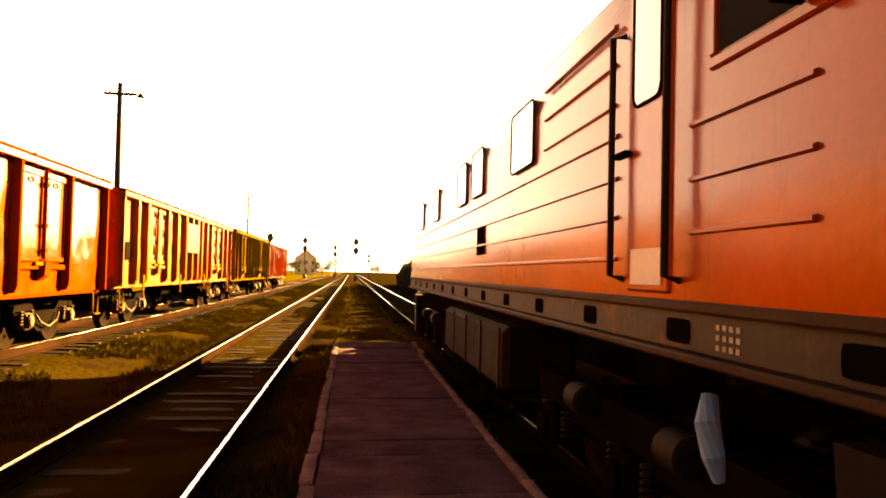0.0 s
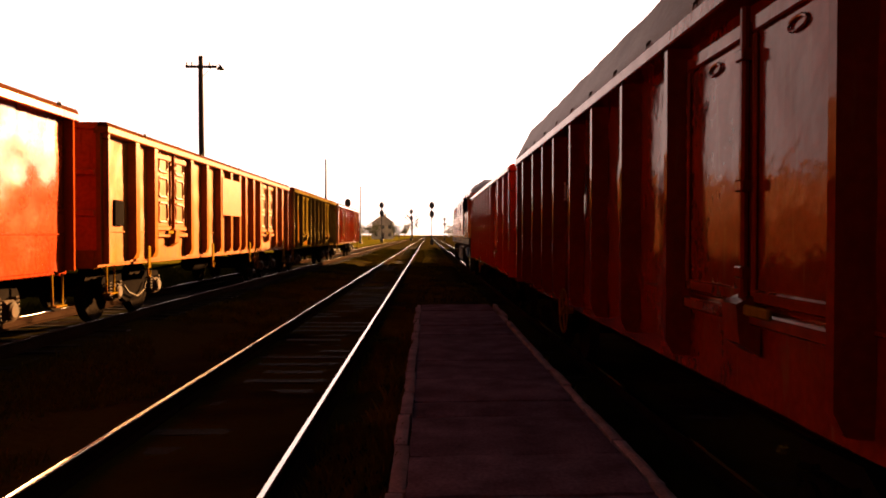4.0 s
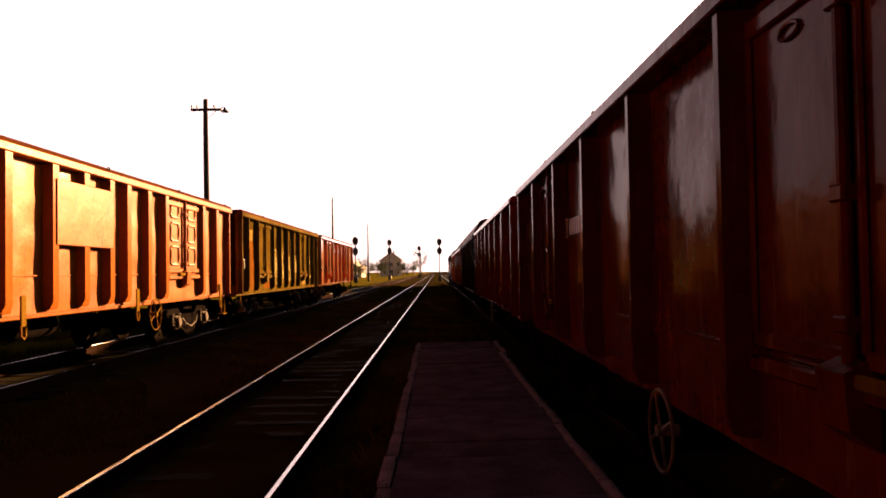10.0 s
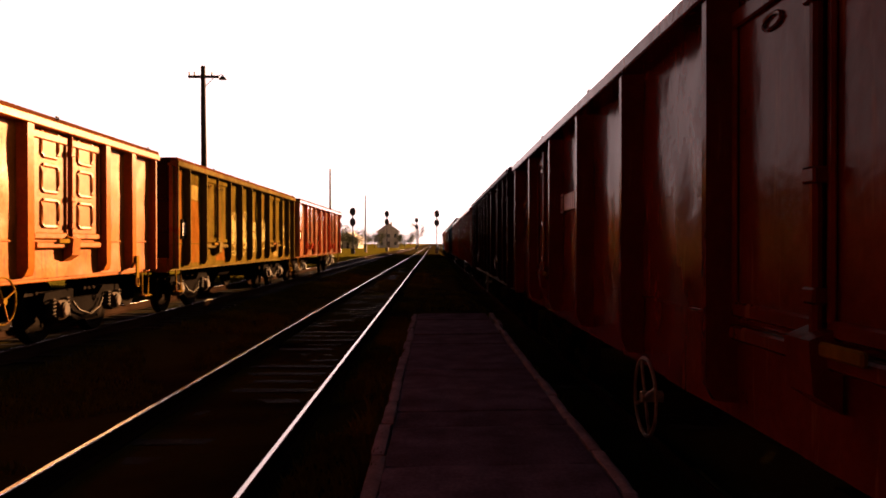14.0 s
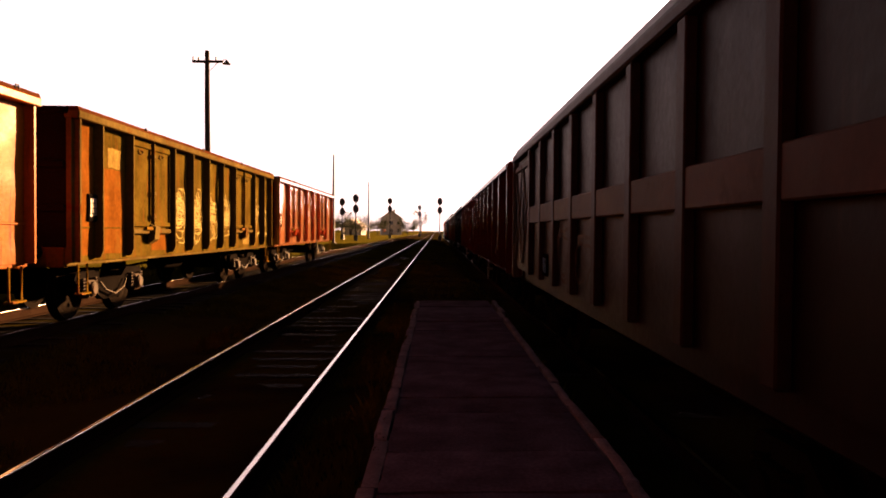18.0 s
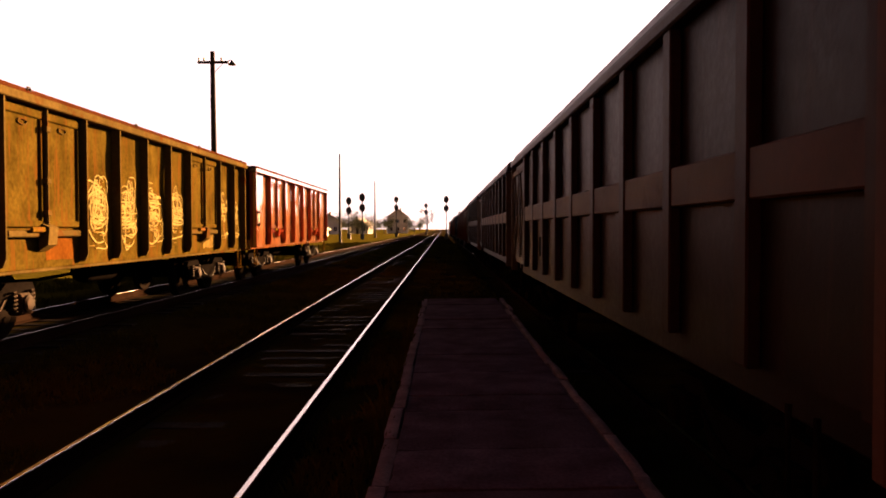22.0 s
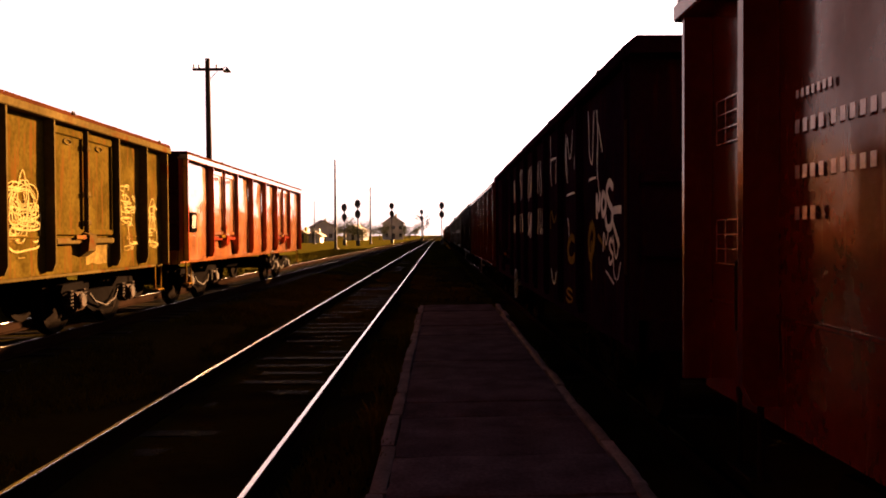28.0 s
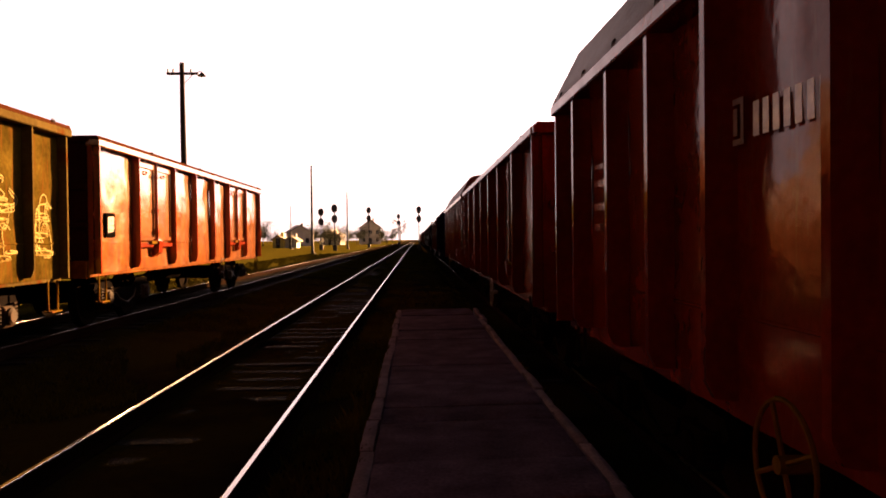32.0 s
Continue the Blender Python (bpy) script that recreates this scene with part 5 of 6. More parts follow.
for a, b in ((4.3, 5.4), (5.6, 6.7), (6.9, 8.0), (8.2, 9.3)):
    spray_tag(gr, HALF - b, HALF - a, 2.5, 3.1, -1.37, 13, tagger, M["graffiti_b"])
    spray_tag(gr, HALF - b, HALF - a, 1.85, 2.3, -1.37, 13, tagger, M["graffiti_b"])
BOLD, THIN = 0.036, 0.013
for k, (kind, along, z, wd, tall, hw, tone) in enumerate((
        ("bowl", 12.42, 2.62, 0.36, 0.55, THIN, "graffiti_b"), ("stem", 12.84, 2.25, 0.28, 0.85, THIN, "graffiti_b"), ("slash", 12.96, 2.66, 0.2, 0.3, THIN, "graffiti_b"), ("dash", 12.42, 2.38, 0.38, 0.12, THIN, "graffiti_b"),
        ("peak", 12.82, 2.02, 0.24, 0.26, BOLD, "graffiti_b"), ("ring", 13.06, 2.05, 0.22, 0.22, BOLD, "graffiti_b"), ("curl", 13.26, 1.93, 0.38, 0.42, BOLD, "graffiti_b"), ("dash", 13.62, 2.02, 0.34, 0.12, BOLD, "graffiti_b"), ("slash", 13.58, 1.76, 0.26, 0.24, 0.028, "graffiti_b"),
        ("peak", 13.2, 1.7, 0.22, 0.2, THIN, "graffiti_b"), ("curl", 13.4, 1.6, 0.2, 0.22, 0.02, "graffiti_b"), ("bowl", 13.6, 1.66, 0.22, 0.2, THIN, "graffiti_b"), ("slash", 13.3, 1.42, 0.34, 0.1, THIN, "graffiti_b"), ("bowl", 13.6, 1.46, 0.28, 0.18, THIN, "graffiti_b"), ("slash", 12.9, 1.74, 0.38, 0.12, 0.022, "graffiti_dull"),
        ("ring", 12.42, 1.62, 0.34, 0.36, 0.05, "graffiti_dull"), ("stem", 12.56, 1.4, 0.2, 0.4, 0.03, "graffiti_dull"),
        ("stem", 10.95, 2.5, 0.2, 0.62, THIN, "graffiti_b"), ("peak", 11.1, 2.6, 0.42, 0.5, THIN, "graffiti_b"), ("stem", 11.55, 2.62, 0.16, 0.5, THIN, "graffiti_b"), ("dash", 11.0, 2.3, 0.7, 0.1, THIN, "graffiti_b"), ("slash", 11.1, 1.85, 0.2, 0.22, 0.02, "graffiti_b"), ("ring", 11.15, 1.55, 0.6, 0.3, 0.045, "graffiti_dull"), ("curl", 11.0, 1.05, 0.5, 0.16, 0.016, "graffiti_dull"),
        ("stem", 9.65, 2.55, 0.2, 0.7, THIN, "graffiti_b"), ("stem", 10.15, 2.55, 0.15, 0.7, THIN, "graffiti_b"), ("dash", 9.75, 2.85, 0.45, 0.1, THIN, "graffiti_b"), ("peak", 9.7, 1.95, 0.7, 0.26, 0.024, "graffiti_dull"), ("bowl", 9.7, 1.2, 0.5, 0.2, THIN, "graffiti_b"))):
    glyph(kind, along, z, wd, tall, hw, HALF, -1.37, 13, tagger, M[tone], 0.006 + 0.0005 * (k % 10))
right_wagon(14, tagger)
right_wagon(15, open_wagon("covered_wagon", "bright red steel wagon with a taut grey sheet cover", "red_bright", "red_bright", top=3.31, seed=31, **LAY_D, cover=0.62, letters="mark"))
right_wagon(16, open_wagon("open_wagon", "bright red dented steel wagon with faded markings", "red_mid", "red_mid", top=3.32, seed=16, **LAY_B, letters="word", wheel="ring"))
right_wagon(17, copy_thing(covered, Matrix()))

LG = "wagons of the slow train"
lt = dict(side="left", group=LG, rib_drop=0.15, depth=0.135, skirt=0.05)
# black ends: the end walls' shade is put into their colour
dark_l = open_wagon("open_wagon", "ochre-brown weathered wagon with dark ribs and cream graffiti", "ochre", "ochre_mid", top=3.05, sill=0.86, seed=21, half=6.27, rib_half=0.016, rail="ochre_mid", bar="ochre_mid", wheel=None, ends="black", label_end=-1, tags=1, **lt)
gr = random.Random(17)
for a, b in ((4.27, 5.25), (5.35, 6.35), (6.45, 7.45), (7.55, 8.5), (1.12, 2.1), (0.15, 0.95)):
    wide(gr, 6.27 - b, 6.27 - a, 1.04, 2.3, 1.32, 17 if a > 4 else 8, 0.022, 22, dark_l, M["graffiti"], "cream spray-painted loop")
    for k in range(7):      # short level strokes
        y, z = 6.27 - b + gr.uniform(0.02, 0.35), gr.uniform(1.08, 1.75)
        scribble(gr, y, min(y + gr.uniform(0.25, 0.5), 6.27 - a), z, z + 0.07, 1.32, 1, 0.016, 22, dark_l, M["graffiti_dull"], "thin cream spray-painted stroke", 0.014)
for a, b, z0, z1, tone in ((11.83, 12.42, 1.0, 2.85, "ochre_orange"), (10.72, 11.66, 1.0, 2.3, "ochre_orange"), (10.8, 11.3, 2.32, 2.62, "graffiti_dull"), (8.75, 9.5, 1.0, 1.38, "ochre_orange"), (2.3, 3.1, 1.0, 1.36, "graffiti_dull")):
    part("paint_patch", patch_sheet(6.27 - b, 6.27 - a, z0, z1, 1.32, 22), M[tone], dark_l, "patch of different paint on the sheet", smooth=False)
LAST = dict(top=3.05, sill=0.86, seed=22, half=6.27, wheel="steel", label_end=-1, doors=((2.05, 4.1), (8.7, 10.75)), ribs=(2.05, 4.1, 5.63, 7.17, 8.7, 10.75), tags=1, **lt)
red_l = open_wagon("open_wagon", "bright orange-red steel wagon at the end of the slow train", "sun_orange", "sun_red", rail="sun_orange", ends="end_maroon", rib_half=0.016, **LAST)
first_l = open_wagon("open_wagon", "red high-sided steel wagon, sunlit on its side", "sun_red", "sun_red_rib", rail="sun_red", ends="redbrown", **LAST)
orange = open_wagon("open_wagon", "long orange-brown wagon with embossed double doors", "orange", "orange", L=15.74, half=7.4, top=3.03, sill=0.90, seed=23, embossed=True, patch=True, rib_half=0.075, label_end=-1, rail="orange", ends="end_red",
                    doors=((2.15, 4.25), (10.75, 12.65)), ribs=(1.1, 2.1, 4.35, 5.2, 6.1, 6.75, 7.6, 8.5, 9.6, 10.7, 12.75, 13.6), **lt)
pull = Geo().box(-0.012, 0.012, -0.06, 0.06, 0.05, 0.42, 0.008).tube([(0, -0.05, 0.06), (0, -0.05, -0.06), (0, 0, -0.10), (0, 0.05, -0.06), (0, 0.05, 0.06)], 0.018, 6).mesh("pull_handle", M["yellow"])
for r in (1.05, 5.85, 9.35, 13.2):
    for e in (-1, 1):
        put("pull_handle", pull, orange, "yellow hanging pull handle", (e * 1.475, 7.4 - r, 0.78))
# distance of each middle from the coupling between the orange and the ochre wagon, ahead of the camera
LEFT += [(orange, -7.95), (dark_l, 6.775), (red_l, 20.3), (first_l, -22.6)]


# ================= locomotive =================
def locomotive():
    w = thing("locomotive", "large red diesel locomotive with a grey roof and brown frame", "locomotive")
    H = 9.75
    prof = [(-1.475, 1.72), (-1.475, 2.2), (-1.475, 2.75), (-1.475, 3.25), (-1.44, 3.5), (-1.34, 3.75), (-1.15, 3.98), (-0.8, 4.18), (-0.4, 4.27), (0, 4.30)]
    prof += [(-x, z) for x, z in prof[-2::-1]]

    def section(v):
        """Half-width factor and end slope: the ends are narrower and lean back above the waist."""
        e = 1 if v > 0 else -1
        a = abs(v)
        shrink = 1.0 if a < H - 0.45 else 1.0 - 0.20 * (a - H + 0.45) / 0.45
        rows = []
        for x, z in prof:
            lean = max(0, z - 2.75) * 0.20 * max(0, (a - H + 1.6) / 1.6)
            rows.append((x * shrink, e * (a - lean), z - 0.42 * max(0, (z - 3.4) / 0.9) * max(0, (a - H + 1.6) / 1.6) ** 1.5))
        return rows
    ys = [-H, -H + 0.2, -H + 0.45, -H + 0.55, -H + 1.1, -H + 1.6, -6, -3, 0, 3, 6, H - 1.6, H - 1.1, H - 0.55, H - 0.45, H - 0.2, H]
    n = len(prof)
    lo, hi = 4, n - 5
    body, roof = Geo(), Geo()
    vs = [p for y in ys for p in section(y)]
    fb, fr = [], []
    for j in range(len(ys) - 1):
        for i in range(n - 1):
            q = (j * n + i, j * n + i + 1, (j + 1) * n + i + 1, (j + 1) * n + i)
            (fr if lo < i < hi - 1 and 0 <= j < len(ys) else fb).append(q)
    fb.append(tuple(range(n))); fb.append(tuple(range((len(ys) - 1) * n, len(ys) * n)))
    part("body", body.add(vs, fb), M["loco_red"], w)
    part("roof", roof.add(vs, fr), M["loco_roof"], w, "grey curved roof")
    for x, y in ((0.0, -5), (0, -1), (0, 3.4), (0, 7)):
        part("roof_hatch", Geo().box(x - 0.62, x + 0.62, y - 0.9, y + 0.9, 4.22, 4.42, 0.05), M["loco_roof"], w)
    part("horn", Geo().tube([(0.4, -8.1, 4.1), (0.4, -8.1, 4.4), (0.4, -8.5, 4.42)], [0.03, 0.03, 0.07], 8), M["black"], w)
    for s in (-1, 1):
        X = s * 1.475
        # beads pressed along the side
        for k, z in enumerate((1.95, 2.20, 2.44, 2.70)):
            part("side_bead", Geo().prism([(X - s * 0.01, z), (X + s * 0.022, z + 0.012), (X + s * 0.022, z + 0.028), (X - s * 0.01, z + 0.04)], 1, -6.72, 8.6), M["loco_red"], w)
        for z in (2.90, 3.15, 3.39):
            part("side_bead", Geo().prism([(X - s * 0.01, z), (X + s * 0.022, z + 0.012), (X + s * 0.022, z + 0.028), (X - s * 0.01, z + 0.04)], 1, -6.66, -4.9), M["loco_red"], w)
        for z in (2.06, 2.31, 2.57):
            part("side_bead", Geo().prism([(X - s * 0.01, z), (X + s * 0.022, z + 0.012), (X + s * 0.022, z + 0.028), (X - s * 0.01, z + 0.04)], 1, -8.75, -7.75), M["loco_red"], w)
        # cab door with window and rails
        door = part("cab_door", Geo().box(X - s * 0.02, X + s * 0.018, -7.52, -6.92, 1.78, 3.62, 0.02), M["loco_red"], w, "narrow red cab door")
        def pane(name, y0, y1, z0, z1, mat, parent, frame_mat):
            r = 0.07
            poly = []
            for cy, cz, a0 in ((y1 - r, z1 - r, 0), (y0 + r, z1 - r, 90), (y0 + r, z0 + r, 180), (y1 - r, z0 + r, 270)):
                for q in range(4):
                    t = radians(a0 + 30 * q)
                    poly.append((cy + r * math.cos(t), cz + r * math.sin(t)))
            p = part(name, Geo().prism(poly, 0, X - s * 0.02, X + s * 0.026), mat, parent, "")
            return part("window_seal", Geo().tube([(X + s * 0.024, a, b) for a, b in poly], 0.011, 6, True), frame_mat, parent)
        pane("door_window", -7.42, -7.02, 2.82, 3.52, M["glass_dark"], door, M["black"])
        part("kick_plate", Geo().box(X + s * 0.016, X + s * 0.024, -7.44, -7.0, 1.82, 2.02, 0.005), M["grey_plate"], door)
        part("door_handle", Geo().box(X + s * 0.02, X + s * 0.07, -7.0, -6.82, 2.55, 2.59, 0.01), M["black"], door)
        for y in (-7.62, -6.82):
            part("handrail", Geo().tube([(X, y, 1.85), (X + s * 0.08, y, 1.87), (X + s * 0.08, y, 3.28), (X, y, 3.3)], 0.02, 8), M["steel"], w, "steel door handrail")
        # cab side window: a near-black panel paints the shade of the cab inside
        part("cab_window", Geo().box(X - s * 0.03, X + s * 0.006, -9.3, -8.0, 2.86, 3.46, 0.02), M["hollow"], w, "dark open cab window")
        for y0, y1, z0, z1 in ((-9.36, -7.94, 3.46, 3.52), (-9.36, -7.94, 2.80, 2.86), (-9.36, -9.3, 2.86, 3.46), (-8.0, -7.94, 2.86, 3.46)):
            part("window_frame", Geo().box(X - s * 0.02, X + s * 0.02, y0, y1, z0, z1, 0.01), M["loco_red"], w)
        mir = part("mirror", Geo().box(X + s * 0.02, X + s * 0.17, -8.72, -8.68, 2.84, 3.44, 0.02), M["black"], w, "slim black wind deflector beside the cab window")
        part("mirror_glass", Geo().box(X + s * 0.03, X + s * 0.045, -9.22, -8.74, 2.92, 3.40, 0.005), M["glass_dark"], mir, "small folding glass pane")
        part("mirror_arm", Geo().tube([(X + s * 0.038, -9.23, 2.90), (X + s * 0.038, -9.23, 3.42), (X + s * 0.038, -8.72, 3.42), (X + s * 0.038, -8.72, 2.90)], 0.014, 6, True), M["black"], mir)
        # body windows
        for y0, y1 in ((-4.55, -3.6), (-1.9, -1.0), (-0.5, 0.4), (3.0, 3.8), (6.0, 6.8)):
            pane("body_window", y0, y1, 2.86, 3.44, M["glass_dark"], w, M["black"])
        part("vent_grille", Geo().box(X - s * 0.01, X + s * 0.02, -2.0, -1.5, 2.1, 2.45, 0.01), M["black"], w)
        # underframe
        beam = part("underframe", Geo().box(s * 1.30, s * 1.46, -H + 0.05, H - 0.05, 1.50, 1.72, 0.02), M["loco_frame"], w, "long brown-grey frame beam")
        part("lower_edge", Geo().box(s * 1.40, s * 1.50, -H + 0.02, H - 0.02, 1.46, 1.505, 0.012), M["brown_light"], beam)
        part("upper_edge", Geo().box(s * 1.40, s * 1.50, -H + 0.02, H - 0.02, 1.70, 1.755, 0.012), M["brown_light"], beam)
        k = -9.0
        while k < 9.2:
            # black plates on the beam, painting the shade inside its openings
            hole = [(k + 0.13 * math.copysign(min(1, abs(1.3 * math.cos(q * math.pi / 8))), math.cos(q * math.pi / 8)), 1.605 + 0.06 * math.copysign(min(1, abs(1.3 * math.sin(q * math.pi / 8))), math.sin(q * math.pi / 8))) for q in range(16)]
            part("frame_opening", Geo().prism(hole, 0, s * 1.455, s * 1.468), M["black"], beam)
            k += 1.42
        for q in range(3):
            for r in range(4):
                part("data_mark", Geo().box(s * 1.460, s * 1.466, -8.20 + 0.06 * r, -8.165 + 0.06 * r, 1.545 + 0.045 * q, 1.570 + 0.045 * q, 0.001), M["white"], beam, "small white mark")
        tank = part("fuel_tank", Geo().box(s * 0.5, s * 1.36, -2.7, 2.7, 0.52, 1.28, 0.08), M["loco_dark"], w, "grimy dark fuel tank")
        for y in (-2.5, -1.2, 0.1, 1.4):
            part("tank_strap", Geo().box(s * 1.355, s * 1.38, y, y + 0.07, 0.55, 1.26, 0.008), M["steel"], tank)
        for y, dirn in ((-9.0, 1), (9.0, -1)):
            part("cab_step", Geo().prism([(y - 0.3, 1.3), (y + 0.3, 1.3), (y + 0.2, 0.35), (y - 0.25, 0.35)], 0, s * 1.22, s * 1.38), M["loco_dark"], w)
        part("sand_pipe", Geo().tube([(s * 1.40, -7.80, 1.32), (s * 1.43, -7.84, 1.2), (s * 1.42, -7.88, 1.06), (s * 1.38, -7.86, 0.94)], [0.04, 0.06, 0.055, 0.03], 10), M["paper"], w, "pale blue filler hose")
    # end faces
    for e in (-1, 1):
        for x0, x1 in ((-1.12, -0.05), (0.05, 1.12)):
            vs = []
            for off in (0.012, -0.03):
                for x, z in ((x0, 2.84), (x1, 2.84), (x1 * 0.97, 3.44), (x0 * 0.97, 3.44)):
                    y = H - (z - 2.75) * 0.20 + off
                    vs.append((x, e * y, z))
            part("windscreen", Geo().add(vs, [(0, 1, 2, 3), (4, 5, 6, 7), (0, 1, 5, 4), (1, 2, 6, 5), (2, 3, 7, 6), (3, 0, 4, 7)]), M["glass_blue"], w, "blue-tinted windscreen pane")
            c = (x0 + x1) / 2
            part("wiper", Geo().tube([(c, e * (H + 0.03), 2.86), (c - 0.1, e * (H - 0.10), 3.2), (c - 0.22, e * (H - 0.18), 3.45)], 0.013, 5), M["black"], w)
        part("end_plate", Geo().box(-1.12, 1.12, e * H, e * (H + 0.012), 1.92, 2.20, 0.004), M["grey_plate"], w, "light grey name plate")
        for x in (-0.85, 0.85):
            part("headlight", Geo().lathe([(0.13, 0), (0.13, 0.06), (0.10, 0.07), (0, 0.05)], 1, (x, e * H if e > 0 else e * H - 0.06, 2.42), 16), M["grey_plate"], w)
            part("buffer", Geo().lathe([(0.12, 0), (0.12, 0.35), (0.24, 0.58), (0.24, 0.61), (0.1, 0.63)] if e > 0 else [(0.12, 0), (0.12, -0.35), (0.24, -0.58), (0.24, -0.61), (0.1, -0.63)], 1, (x, e * (H - 0.02), 1.06), 18), M["black"], w)
        part("buffer_beam", Geo().box(-1.3, 1.3, e * (H - 0.25), e * (H - 0.02), 0.82, 1.36, 0.03), M["loco_frame"], w)
        part("rail_guard", Geo().box(-1.2, 1.2, e * (H - 0.2), e * (H - 0.12), 0.22, 0.8, 0.03), M["black"], w)
        hose = [(0.35, e * (H - 0.05), 0.95), (0.36, e * (H + 0.22), 0.85), (0.36, e * (H + 0.25), 0.6)]
        part("air_hose", Geo().tube(hose, 0.03, 7), M["yellow"], w)
    # three-axle bogies
    for y in (-6.2, 6.2):
        b = put("bogie", Geo().box(-0.9, 0.9, -2.3, 2.3, 0.62, 0.82, 0.03).mesh("bogie", M["black"]), w, "three-axle locomotive bogie", (0, y, 0))
        for s in (-1, 1):
            part("bogie_frame", Geo().prism([(-2.6, 0.95), (2.6, 0.95), (2.6, 0.68), (2.2, 0.62), (-2.2, 0.62), (-2.6, 0.68)], 0, s * 1.02, s * 1.16), M["black"], b)
            part("brake_cylinder", Geo().lathe([(0.10, 0), (0.12, 0.02), (0.12, 0.3), (0.05, 0.36)], 1, (s * 1.24, 0.75, 0.9), 12), M["loco_dark"], b)
            part("brake_cylinder", Geo().lathe([(0.10, 0), (0.12, 0.02), (0.12, 0.3), (0.05, 0.36)], 1, (s * 1.24, -1.1, 0.9), 12), M["loco_dark"], b)
            for a in (-1.85, 0, 1.85):
                part("axle_box", Geo().box(s * 1.08, s * 1.28, a - 0.19, a + 0.19, 0.36, 0.70, 0.04).lathe([(0.13, 0.0), (0.13, s * 0.05), (0.09, s * 0.07)], 0, (s * 1.28, a, 0.52), 14), M["black"], b)
                for q in (-0.32, 0.32):
                    pts = [(s * 1.16 + 0.06 * math.cos(k * 0.7), a + q + 0.06 * math.sin(k * 0.7), 0.45 + k * 0.0055) for k in range(44)]
                    part("coil_spring", Geo().tube(pts, 0.018, 5), M["loco_dark"], b)
        for a in (-1.85, 0, 1.85):
            put("wheelset", MESH["wheelset"], b, "", (0, a, 0.48))
    return w


RIGHT.append((locomotive(), 10.72))


# ================= lineside and distance =================
def wooden_pole():
    x, y = -11.2, 38.0
    w = thing("lamp_post", "dark wooden pole with a crossarm and a small lamp", "lamp post")
    w.location = (x, y, ground_height(x, y) - 0.02)
    part("pole", Geo().tube([(0, 0, -0.3), (0.01, 0, 4), (-0.02, 0, 8), (-0.03, 0, 10.3)], [0.17, 0.15, 0.13, 0.11], 12), M["wood_pole"], w)
    part("crossarm", Geo().box(-0.75, 0.75, -0.06, 0.06, 9.72, 9.84, 0.01), M["wood_pole"], w)
    for q in (-0.7, -0.45, 0.4):
        part("insulator", Geo().lathe([(0.03, 0), (0.05, 0.05), (0.035, 0.10), (0.05, 0.14), (0.02, 0.18)], 2, (q, 0, 9.84), 8), M["grey_plate"], w)
    lamp = part("lamp_head", Geo().lathe([(0.03, 0.12), (0.06, 0.08), (0.20, -0.08), (0.17, -0.10)], 2, (0.95, -0.1, 9.72), 12), M["signal"], w, "dark bell-shaped lamp")
    part("lamp_arm", Geo().tube([(0.7, 0, 9.8), (0.85, -0.05, 9.9), (0.95, -0.1, 9.84)], 0.02, 6), M["signal"], lamp)
    part("brace", Geo().tube([(0, -0.05, 9.2), (0.5, -0.05, 9.72)], 0.018, 5), M["signal"], w)


def mast(x, y, h, r0, r1):
    w = thing("mast", "tall thin tapering concrete mast", "mast", "masts by the line")
    w.location = (x, y, ground_height(x, y) - 0.02)
    part("shaft", Geo().tube([(0, 0, -0.3), (0, 0, h * 0.5), (0, 0, h)], [r0, (r0 + r1) / 2, r1], 10), M["concrete_pole"], w)
    part("cap", Geo().box(-0.06, 0.06, -0.06, 0.06, h, h + 0.14, 0.01), M["signal"], w)
    part("base", Geo().box(-0.32, 0.32, -0.32, 0.32, -0.2, 0.18, 0.03), M["concrete_pole"], w)


def signal(x, y, h, heads=2):
    w = thing("signal", "railway colour-light signal with oval black heads", "railway signal", "signals")
    w.location = (x, y, ground_height(x, y) - 0.02)
    part("post", Geo().tube([(0, 0.15, -0.2), (0, 0.15, h - 0.2)], 0.09, 8), M["signal"], w)
    for k in range(heads):
        c = h - 0.75 - 1.62 * k
        hd = part("signal_head", Geo().lathe([(0.01, -0.02), (0.52, -0.02), (0.55, 0.02), (0.52, 0.06), (0.01, 0.06)], 1, (0, 0, 0), 20), M["signal"], w, "oval black backing board", (0, 0, c))
        hd.scale = (0.86, 1, 1.2)
        for z in (-0.28, 0, 0.28):
            part("lens_hood", Geo().lathe([(0.11, 0), (0.11, -0.22), (0.09, -0.22), (0.09, -0.03)], 1, (0, -0.02, z), 10), M["signal"], hd)
    for k in range(int(h / 0.5) - 2):
        part("rung", Geo().tube([(-0.18, 0.26, 0.6 + 0.5 * k), (0.18, 0.26, 0.6 + 0.5 * k)], 0.014, 4), M["signal"], w)
    part("cabinet", Geo().box(-0.3, 0.3, -0.1, 0.4, 0, 0.9, 0.03), M["signal"], w)


